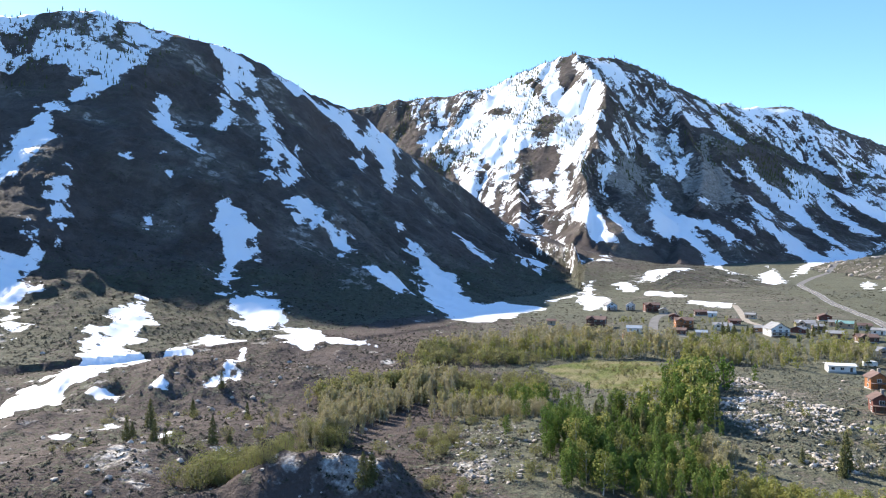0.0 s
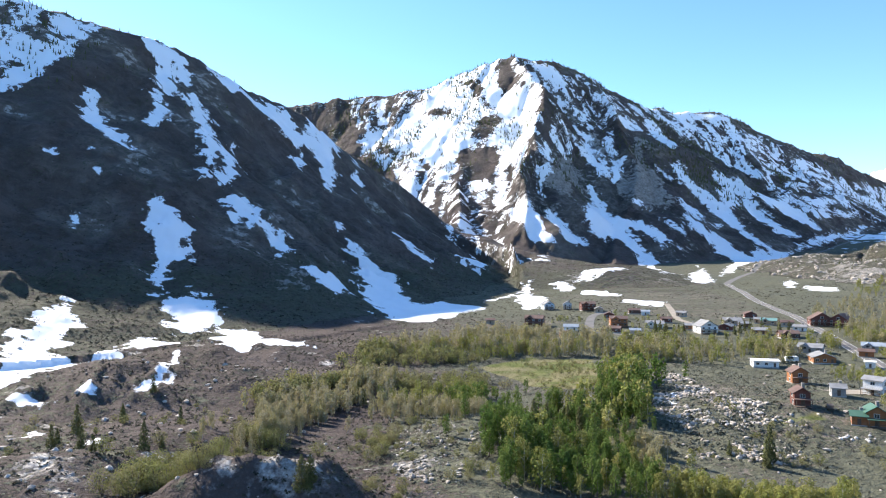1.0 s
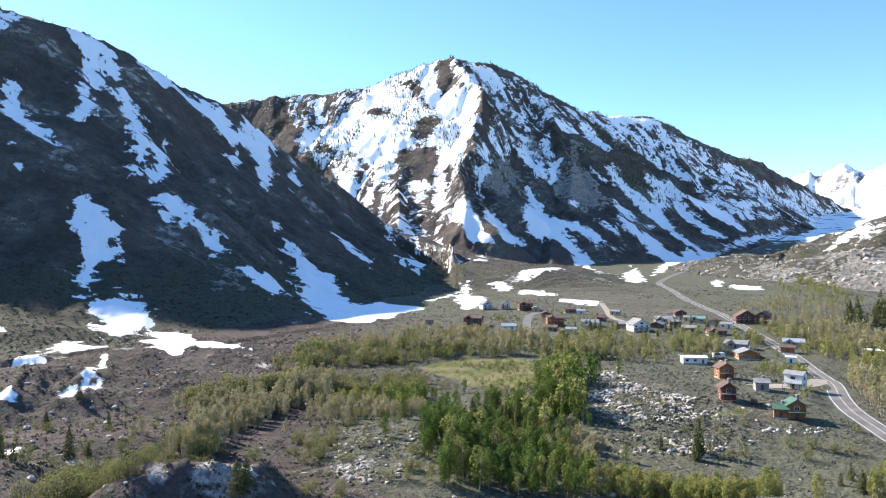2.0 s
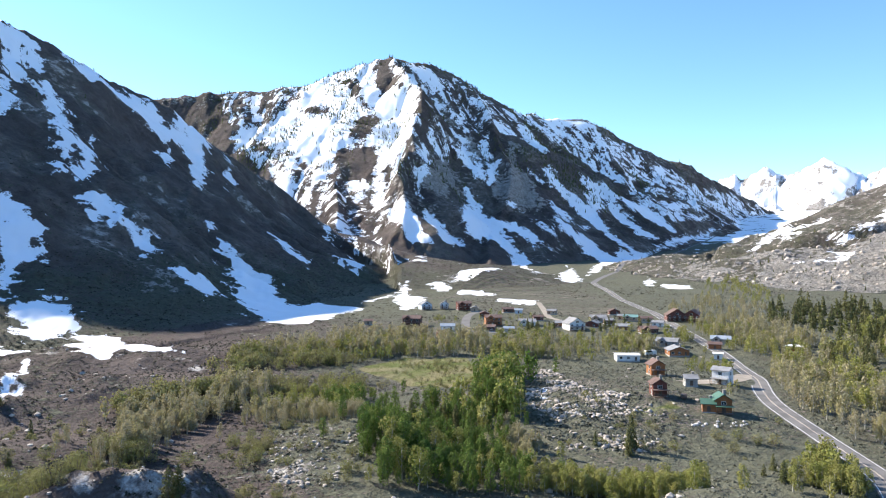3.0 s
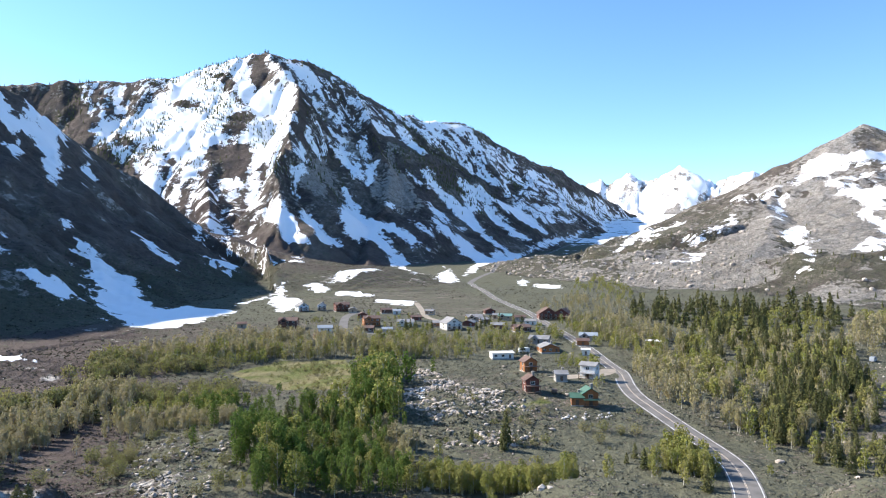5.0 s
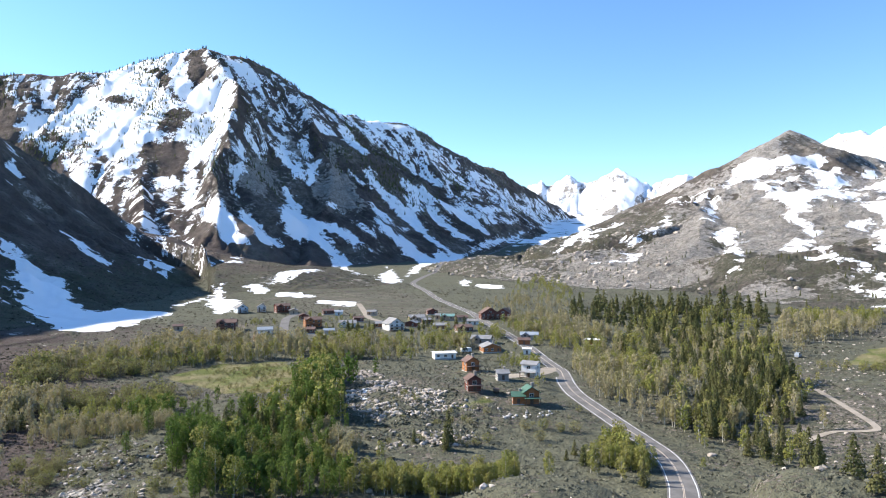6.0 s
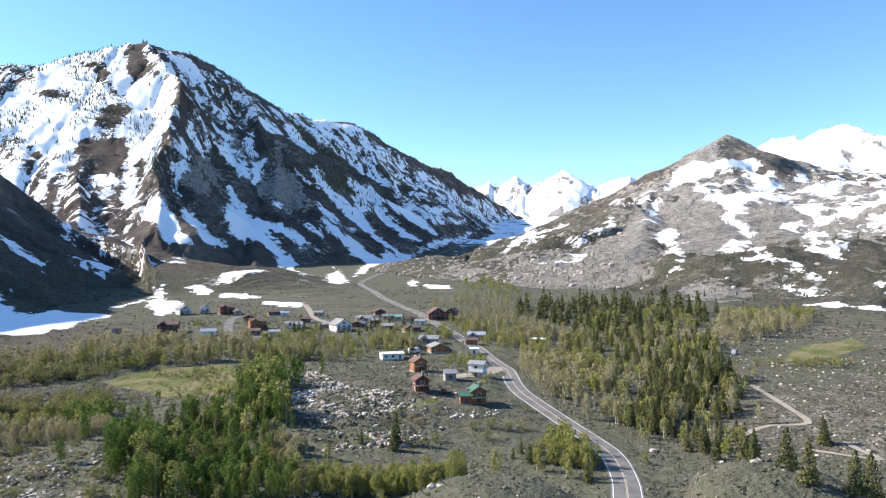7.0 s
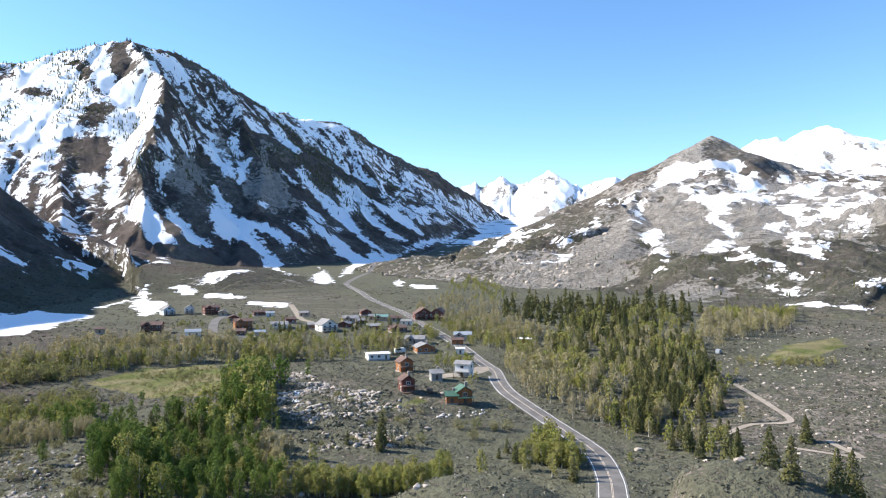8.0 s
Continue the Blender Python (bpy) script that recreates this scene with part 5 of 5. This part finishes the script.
r, t = np.sqrt(rng.uniform(100 ** 2, 430 ** 2, 46000)), np.radians(rng.uniform(-36, 70, 46000))
x, y = r * np.sin(t), r * np.cos(t)
ok = off_road(x, y, 0.5) & (rng.uniform(0, 1, len(x)) < 0.25 + 0.9 * ease(0.35, 0.65, fbm(x, y, 18, 3, 141)))
ok &= look_up(SNOWY, x, y) < -1.5
for shape in (MEADOW, FAR_MEADOW, LAWN):
    ok &= inside(x, y, shape) < 0
x, y = x[ok], y[ok]
# left of bearing 4 the brush is coloured darker, for shade and dark rock
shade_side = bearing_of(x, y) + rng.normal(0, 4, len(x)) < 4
for m, key, words, leaf in ((~shade_side, "sagebrush", "low grey green sagebrush all over the valley floor", SAGE), (shade_side, "bitterbrush", "low brush among stones below the brown mountain, coloured dark for shade and dark rock", DARK_BRUSH)):
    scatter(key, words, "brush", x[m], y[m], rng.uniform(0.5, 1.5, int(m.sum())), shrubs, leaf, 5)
rng = np.random.default_rng(23)
r, t = rng.uniform(400, 950, 16000), np.radians(rng.uniform(-36, 69, 16000))
x, y = r * np.sin(t), r * np.cos(t)
ok = off_road(x, y, 0.5) & (look_up(FORM, x, y) == 0) & (look_up(SNOWY, x, y) < -1.5) & (inside(x, y, FAR_MEADOW) < 0) & (rng.uniform(0, 1, len(x)) < 0.12 + ease(0.42, 0.68, fbm(x, y, 40, 4, 143)))
x, y = x[ok], y[ok]
scatter("far_brush", "dark low brush towards the foot of the mountains", "brush", x, y, rng.uniform(0.9, 2.4, len(x)), shrubs, DARK_BRUSH, 15)
x, y = on_form(1, 7000, 31, lambda x, y, z, u: 0.2 + 0.8 * ease(180, 30, z))
scatter("hillside_brush", "dark low brush on the mountain side", "brush", x, y, np.random.default_rng(3).uniform(1.0, 2.6, len(x)), shrubs, DARK_BRUSH, 6)
x, y = on_form(3, 3500, 33, lambda x, y, z, u: 0.15 + 0.85 * ease(160, 30, z))
scatter("hill_brush", "grey brush among granite on the hill", "brush", x, y, np.random.default_rng(4).uniform(1.2, 3.2, len(x)), shrubs, SAGE, 7)

# conifers too far off to count
x, y = on_form(2, 9000, 41, lambda x, y, z, u: ease(160, 300, z) * (0.08 + ease(0.46, 0.66, fbm(x, y, 130, 3, 151))) * (0.35 + 0.65 * ease(13, 10, bearing_of(x, y)) + 0.5 * ease(19, 23, bearing_of(x, y))), 99)
scatter("mountain_conifers", "dark conifers dotted over the snowy mountain", "woods", x, y, np.random.default_rng(5).uniform(6, 12, len(x)), spires, LEAVES["pine"], 8, 0.02)
x, y = on_form(1, 900, 43, lambda x, y, z, u: ease(200, 265, z) * (0.06 + ease(-20, -26, bearing_of(x, y))), 99, 400)
scatter("ridge_conifers", "dark conifers along the snowy mountain crest", "woods", x, y, np.random.default_rng(6).uniform(2.5, 6, len(x)), spires, LEAVES["pine"], 9, 0.02)
x, y = on_form(3, 260, 45, lambda x, y, z, u: 0.3 + 0.5 * ease(0.5, 0.65, fbm(x, y, 90, 3, 153)))
scatter("hill_conifers", "small dark conifers on the granite hill", "woods", x, y, np.random.default_rng(7).uniform(4, 7, len(x)), spires, LEAVES["pine"], 10, 0.02)

# stones
x, y = in_shape(BOULDERS, 3200, 51)
ok = fbm(x, y, 11, 3, 163) > 0.5
x, y = x[ok], y[ok]
scatter("boulder_field", "pale granite boulders heaped over the knoll", "boulders", x, y, 0.3 + 1.6 * np.random.default_rng(8).uniform(0, 1, len(x)) ** 3, stones, GRANITE, 11, -0.1)
x, y = in_shape(RUBBLE, 260, 52)
scatter("rubble", "grey stones scattered over a low rise", "boulders", x, y, 0.3 + 1.3 * np.random.default_rng(9).uniform(0, 1, len(x)) ** 3, stones, GRANITE, 12, -0.1)
rng = np.random.default_rng(61)
r, t = rng.uniform(110, 420, 2600), np.radians(rng.uniform(-36, 70, 2600))
x, y = r * np.sin(t), r * np.cos(t)
ok = off_road(x, y, 0.5) & (rng.uniform(0, 1, len(x)) < 0.12 + 0.88 * ease(-2, -14, np.degrees(t)) * ease(0.42, 0.6, fbm(x, y, 30, 3, 161)))
x, y = x[ok], y[ok]
scatter("loose_stones", "grey stones strewn through the brush", "boulders", x, y, 0.5 + 2.0 * rng.uniform(0, 1, len(x)) ** 3, stones, GRANITE, 13, -0.05)
x, y = on_form(3, 900, 63, lambda x, y, z, u: ease(170, 60, z) * ease(52, 44, bearing_of(x, y)) + 0.05)
scatter("hill_stones", "pale granite blocks on the lower hill", "boulders", x, y, 2.0 + 7.0 * rng.uniform(0, 1, len(x)) ** 3, stones, GRANITE, 14, -0.05)
rng = np.random.default_rng(65)
r, t = rng.uniform(190, 520, 900), np.radians(rng.uniform(54, 69, 900))
x, y = r * np.sin(t), r * np.cos(t)
ok = off_road(x, y, 0.3) & (inside(x, y, FAR_MEADOW) < 0)
x, y = x[ok], y[ok]
scatter("pale_stones", "small pale stones over the open sagebrush slope", "boulders", x, y, 0.4 + 1.3 * rng.uniform(0, 1, len(x)) ** 3, stones, GRANITE, 16, -0.05)

x, y = in_shape(BOULDERS, 560, 67)
scatter("knoll_brush", "grey brush between the boulders of the knoll", "brush", x, y, rng.uniform(0.9, 2.2, len(x)), shrubs, SAGE, 17)

# blocks set along the edge of the yard below the log cabin
PALE_STONE = plain_material("pale_rock", (0.52, 0.48, 0.44), (0.62, 0.58, 0.54), 0.5, 0.9, 0.06)
blocks = [mesh_of("boulder", *stone(20 + k), smooth=False, mats=[PALE_STONE]) for k in range(4)]
a, b = Vector(YARD_LEFT), Vector(YARD_RIGHT)
for k in range(22):
    q = a.lerp(b, (k + rng.uniform(-0.4, 0.4)) / 21)
    x, y = q.x + rng.normal(0, 0.8), q.y + rng.normal(0, 1.2)
    s = rng.uniform(0.6, 1.5)
    ob = tagged(new("boulder", blocks[k % 4]), "pale granite block along a cabin yard", "boulder", group="blocks along the yard")
    ob.matrix_basis = Matrix.LocRotScale((x, y, ground_level(x, y) + 0.12 * s), Euler((0, 0, rng.uniform(0, 6.28))), (s, s, s))
big = [mesh_of("boulder", *stone(30 + k), smooth=False, mats=[GRANITE]) for k in range(4)]
x, y = in_shape(BOULDERS, 30, 57)
for k in range(len(x)):
    s = rng.uniform(1.0, 2.2)
    ob = tagged(new("boulder", big[k % 4]), "large pale granite boulder among brush on the knoll", "boulder", group="boulders on the knoll")
    ob.matrix_basis = Matrix.LocRotScale((x[k], y[k], ground_level(x[k], y[k]) + 0.1 * s), Euler((0, 0, rng.uniform(0, 6.28))), (s, s * rng.uniform(0.8, 1.1), s * rng.uniform(0.8, 1.1)))

# ---- houses ----
def box_mesh(name, boxes, mat, bevel=0.0):
    """Boxes given by their low and high corners, joined in one mesh."""
    bm = bmesh.new()
    for lo, hi in boxes:
        m = Matrix.LocRotScale([(a + c) / 2 for a, c in zip(lo, hi)], None, [abs(c - a) for a, c in zip(lo, hi)])
        bmesh.ops.create_cube(bm, size=1, matrix=m)
    if bevel:
        bmesh.ops.bevel(bm, geom=bm.edges[:], offset=bevel, segments=1, affect="EDGES")
    me = bpy.data.meshes.new(name)
    bm.to_mesh(me)
    bm.free()
    me.materials.append(mat)
    return me


def prism_mesh(name, outline, y0, y1, mat, along_x=False):
    """An outline in the upright plane, drawn out in depth."""
    bm = bmesh.new()
    rings = []
    for y in (y0, y1):
        rings.append([bm.verts.new((y, -a, z) if along_x else (a, y, z)) for a, z in outline])
    n = len(outline)
    bm.faces.new(rings[0])
    bm.faces.new(rings[1][::-1])
    for k in range(n):
        bm.faces.new((rings[0][k], rings[1][k], rings[1][(k + 1) % n], rings[0][(k + 1) % n]))
    bmesh.ops.recalc_face_normals(bm, faces=bm.faces[:])
    me = bpy.data.meshes.new(name)
    bm.to_mesh(me)
    bm.free()
    me.materials.append(mat)
    return me


def board_material(name, a, b, pitch=0.28):
    """Painted or stained boards laid level."""
    n = Nodes(name)
    split = n.tree.nodes.new("ShaderNodeSeparateXYZ")
    n.put(split.inputs[0], n.pos)
    saw = n.calc("FRACT", n.calc("DIVIDE", split.outputs[2], pitch))
    color = n.mix(n.step(n.noise(0.6, 4), 0.35, 0.65), a, b)
    color = n.mix(n.step(n.noise(6, 3), 0.45, 0.8, 0, 0.35), color, n.mix(0.5, color, (0.03, 0.02, 0.015)))
    color = n.mix(n.step(saw, 0.0, 0.12, 0.6, 0.0), color, n.mix(0.6, color, (0.02, 0.015, 0.01)))
    return n.done(color, 0.8, n.bump(saw, 0.05, 0.7))


WALLS = {
    "white": board_material("white_boards", (0.74, 0.73, 0.70), (0.80, 0.79, 0.77)),
    "pale_blue": board_material("pale_blue_boards", (0.55, 0.63, 0.70), (0.62, 0.69, 0.74)),
    "grey": board_material("grey_boards", (0.30, 0.29, 0.28), (0.38, 0.37, 0.35)),
    "tan": board_material("tan_boards", (0.40, 0.31, 0.22), (0.48, 0.38, 0.28)),
    "orange": board_material("stained_logs", (0.29, 0.115, 0.045), (0.36, 0.16, 0.07), 0.34),
    "dark_red": board_material("dark_red_boards", (0.13, 0.052, 0.042), (0.175, 0.072, 0.055)),
    "dark_brown": board_material("dark_brown_boards", (0.11, 0.065, 0.05), (0.16, 0.09, 0.07)),
    "brown": board_material("brown_boards", (0.24, 0.13, 0.075), (0.30, 0.17, 0.10)),
}
ROOFS = {
    "grey": plain_material("grey_shingles", (0.20, 0.20, 0.205), (0.27, 0.27, 0.275), 0.6, 0.9, 0.03),
    "blue_grey": plain_material("blue_grey_metal_roof", (0.26, 0.30, 0.34), (0.33, 0.36, 0.40), 0.5, 0.5, 0.01),
    "brown": plain_material("brown_shingles", (0.115, 0.075, 0.065), (0.165, 0.11, 0.095), 0.6, 0.9, 0.03),
    "green": plain_material("green_metal_roof", (0.05, 0.12, 0.085), (0.08, 0.155, 0.11), 0.5, 0.55, 0.01),
    "teal": plain_material("teal_metal_roof", (0.14, 0.27, 0.25), (0.19, 0.32, 0.29), 0.5, 0.5, 0.01),
    "pale": plain_material("pale_grey_roof", (0.60, 0.59, 0.57), (0.70, 0.69, 0.67), 0.5, 0.7, 0.01),
}
FRAME_PAINT = plain_material("window_frame_paint", (0.70, 0.69, 0.66), (0.78, 0.77, 0.74), 2.0, 0.6, 0.002)
DARK_TRIM = plain_material("dark_trim", (0.10, 0.07, 0.05), (0.14, 0.10, 0.075), 2.0, 0.7, 0.005)
CONCRETE = plain_material("concrete", (0.34, 0.33, 0.31), (0.42, 0.41, 0.39), 0.8, 0.9, 0.01)
STONE_WALL = plain_material("chimney_stone", (0.26, 0.24, 0.22), (0.36, 0.33, 0.30), 1.2, 0.9, 0.05)
glass = Nodes("window_glass")
GLASS = glass.done((0.025, 0.03, 0.035), 0.08, gloss=0.6)
ROOF_WORDS = {"grey": "grey shingled roof", "blue_grey": "blue grey metal roof", "brown": "brown shingled roof", "green": "green metal roof", "teal": "teal metal roof", "pale": "pale flat pitched roof"}
WALL_WORDS = {"white": "white boarded house", "pale_blue": "pale blue boarded house", "grey": "grey boarded house", "tan": "tan boarded house", "orange": "orange stained log cabin",
              "dark_red": "dark red boarded house", "dark_brown": "dark brown timber house", "brown": "brown timber cabin"}


def place_window(root, x, z, y, w, h, side=0):
    """A framed window on the front (side 0) or on an end wall (side 1 or -1)."""
    t = 0.09
    bars = [((-w / 2 - t, -0.05, -h / 2 - t), (w / 2 + t, 0.02, -h / 2)), ((-w / 2 - t, -0.05, h / 2), (w / 2 + t, 0.02, h / 2 + t)),
            ((-w / 2 - t, -0.05, -h / 2), (-w / 2, 0.02, h / 2)), ((w / 2, -0.05, -h / 2), (w / 2 + t, 0.02, h / 2)), ((-0.03, -0.045, -h / 2), (0.03, 0.02, h / 2))]
    win = part("window", box_mesh("window", bars, FRAME_PAINT), root)
    win.matrix_basis = pose(x, y, z, 0, 0, {0: 0, 1: 90, -1: -90}[side])
    part("pane", box_mesh("pane", [((-w / 2, -0.02, -h / 2), (w / 2, 0.02, h / 2))], GLASS), win, "dark reflecting glass")


def build_house(x, y, width, walls, roof, storeys, gable, turn):
    rng = random.Random(int(x * 7 + y * 13))
    w = (0.74 if math.hypot(x, y) < 330 else 0.9) * min(width, 15.0)
    d = max(5.0, min(12.0, w * (1.05 if gable else 0.75)))
    floor_h = 2.55 if storeys == 1 or not gable else 2.0
    wall_h = floor_h * storeys + 0.3
    rise = (w if gable else d) / 2 * (0.62 if gable and storeys == 2 else 0.38)
    if roof == "pale":
        rise *= 0.35
    level = min(ground_level(x + a, y + b) for a in (-4, 0, 4) for b in (-4, 0, 4)) + 0.35
    bearing = math.degrees(math.atan2(x, y))
    root = tagged(new("house" if walls not in ("orange", "brown") else "cabin"), WALL_WORDS[walls] + " with a " + ROOF_WORDS[roof], "house", group="houses of the mountain village")
    root.matrix_basis = pose(x, y, level, 0, 0, -bearing + turn)
    half = (w if gable else d) / 2
    outline = [(-half, 0), (half, 0), (half, wall_h), (0, wall_h + rise), (-half, wall_h)]
    if gable:
        part("wall", prism_mesh("wall", outline, -d / 2, d / 2, WALLS[walls]), root)
    else:
        part("wall", prism_mesh("wall", outline, -w / 2, w / 2, WALLS[walls], True), root)
    part("foundation", box_mesh("foundation", [((-w / 2 - 0.1, -d / 2 - 0.1, -2.2), (w / 2 + 0.1, d / 2 + 0.1, 0.35))], CONCRETE), root)
    over, thick = 0.55, 0.22
    slope = rise / half
    lower = wall_h - over * slope
    top = [(-half - over, lower + 0.02), (0, wall_h + rise + 0.02), (half + over, lower + 0.02), (half + over, lower + thick), (0, wall_h + rise + thick * 1.15), (-half - over, lower + thick)]
    span = (d if gable else w) / 2 + over
    part("roof", prism_mesh("roof", top, -span, span, ROOFS[roof], not gable), root, ROOF_WORDS[roof])
    # front: windows on every storey and a door
    n = max(1, int(w / 3.2))
    door_at = rng.randrange(n)
    for s in range(storeys):
        for k in range(n):
            wx = (k + 0.5) / n * w - w / 2
            if s == 0 and k == door_at:
                part("door", box_mesh("door", [((wx - 0.5, -d / 2 - 0.05, 0.3), (wx + 0.5, -d / 2 + 0.02, 2.15))], DARK_TRIM), root, "dark timber door")
            else:
                place_window(root, wx, 0.65 * floor_h + floor_h * s, -d / 2 - 0.01, 1.3, 1.05)
    if gable and rise > 2.2:
        place_window(root, 0, wall_h + rise * 0.28, -d / 2 - 0.01, min(1.8, w * 0.22), 1.1)
    for side in (1, -1):
        for s in range(storeys):
            place_window(root, side * (w / 2 + 0.01), 0.65 * floor_h + floor_h * s, rng.uniform(-0.2, 0.2) * d, 1.2, 1.15, side)
    if walls in ("orange", "dark_red", "dark_brown", "brown") or rng.random() < 0.5:
        cx, cy = (w * 0.22, d * 0.15)
        part("chimney", box_mesh("chimney", [((cx - 0.4, cy - 0.4, wall_h), (cx + 0.4, cy + 0.4, wall_h + rise + 0.9)), ((cx - 0.5, cy - 0.5, wall_h + rise + 0.9), (cx + 0.5, cy + 0.5, wall_h + rise + 1.05))], STONE_WALL), root, "grey stone chimney")
    if storeys == 2:
        # a covered porch with posts and a rail
        pd = 2.2
        part("deck", box_mesh("deck", [((-w / 2, -d / 2 - pd, 0.1), (w / 2, -d / 2 - 0.06, 0.3))], DARK_TRIM), root, "dark timber deck")
        part("porch_roof", box_mesh("porch_roof", [((-w / 2 - 0.2, -d / 2 - pd - 0.2, 2.45), (w / 2 + 0.2, -d / 2 - 0.06, 2.6))], ROOFS[roof]), root)
        posts = max(2, int(w / 3))
        for k in range(posts + 1):
            px = -w / 2 + 0.1 + (w - 0.2) * k / posts
            part("post", box_mesh("post", [((px - 0.08, -d / 2 - pd + 0.05, 0.3), (px + 0.08, -d / 2 - pd + 0.21, 2.45))], DARK_TRIM), root)
        part("rail", box_mesh("rail", [((-w / 2, -d / 2 - pd + 0.09, 1.15), (w / 2, -d / 2 - pd + 0.17, 1.27))], DARK_TRIM), root)
    if not gable and w > 9 and roof != "pale":
        # a cross gable over the front
        gw, gr = w * 0.16, w * 0.16 * 0.7
        zb = wall_h + 0.2
        shape = [(-gw, zb - 1.6), (gw, zb - 1.6), (gw, zb + 0.1), (0, zb + gr + 0.1), (-gw, zb + 0.1)]
        dormer = part("front_gable", prism_mesh("front_gable", shape, -d / 2 - 0.8, 0, WALLS[walls]), root)
        lid = [(-gw - 0.35, zb - 0.12), (0, zb + gr + 0.12), (gw + 0.35, zb - 0.12), (gw + 0.35, zb + 0.1), (0, zb + gr + 0.36), (-gw - 0.35, zb + 0.1)]
        dormer.location.x = -w * 0.22
        part("gable_roof", prism_mesh("gable_roof", lid, -d / 2 - 1.2, 0, ROOFS[roof]), dormer)
        part("gable_pane", box_mesh("gable_pane", [((-gw * 0.5, -d / 2 - 0.84, zb - 1.0), (gw * 0.5, -d / 2 - 0.79, zb))], GLASS), dormer, "dark reflecting glass")
    return root


for row in HOUSES:
    build_house(*row)

# ---- vehicles ----
RUBBER = plain_material("tyre_rubber", (0.02, 0.02, 0.02), (0.035, 0.035, 0.035), 3.0, 0.9, 0.004)


def vehicle(name, label, spot, size, paint, heading, cabin=True):
    length, wide, tall = size
    root = tagged(new(name), label, "vehicle")
    root.matrix_basis = pose(*spot, ground_level(*spot) + 0.18, 0, 0, heading)
    low = [(-length / 2, 0.35), (length / 2, 0.35), (length / 2, tall * 0.5), (length * 0.28, tall * 0.58), (length * 0.12, tall), (-length * 0.42, tall), (-length / 2, tall * 0.55)]
    if not cabin:
        low = [(-length / 2, 0.4), (length / 2, 0.4), (length / 2, tall * 0.85), (length * 0.42, tall), (-length * 0.45, tall), (-length / 2, tall * 0.9)]
    part("body", prism_mesh("body", low, -wide / 2, wide / 2, paint), root)
    for s in (-1, 1):
        part("side_window", box_mesh("side_window", [((-length * 0.36, s * wide / 2 - 0.01, tall * 0.62), (length * 0.08, s * wide / 2 + 0.015, tall * 0.92))], GLASS), root, "dark glass")
        for q in (-0.32, 0.32):
            v, f = tube((0, -0.11, 0), (0, 0.11, 0), 0.34, 0.34, 14)
            bm = bmesh.new()
            ring = [bm.verts.new(p) for p in v]
            for g in f:
                bm.faces.new([ring[i] for i in g])
            bm.faces.new(ring[:14]), bm.faces.new(ring[14:][::-1])
            me = bpy.data.meshes.new("wheel")
            bm.to_mesh(me)
            bm.free()
            me.materials.append(RUBBER)
            part("wheel", me, root, "black tyre").location = (q * length, s * (wide / 2 - 0.1), 0.34)
    return root


vehicle("van", "grey van parked beside the trees", VAN_SPOT, (5.4, 2.0, 2.3), ROOFS["blue_grey"], 20)
vehicle("trailer", "white travel trailer parked behind a house", TRAILER_SPOT, (6.0, 2.3, 2.6), WALLS["white"], -10, False)
vehicle("car", "dark car parked on the driveway", CAR_SPOT, (4.4, 1.8, 1.5), DARK_TRIM, 60)
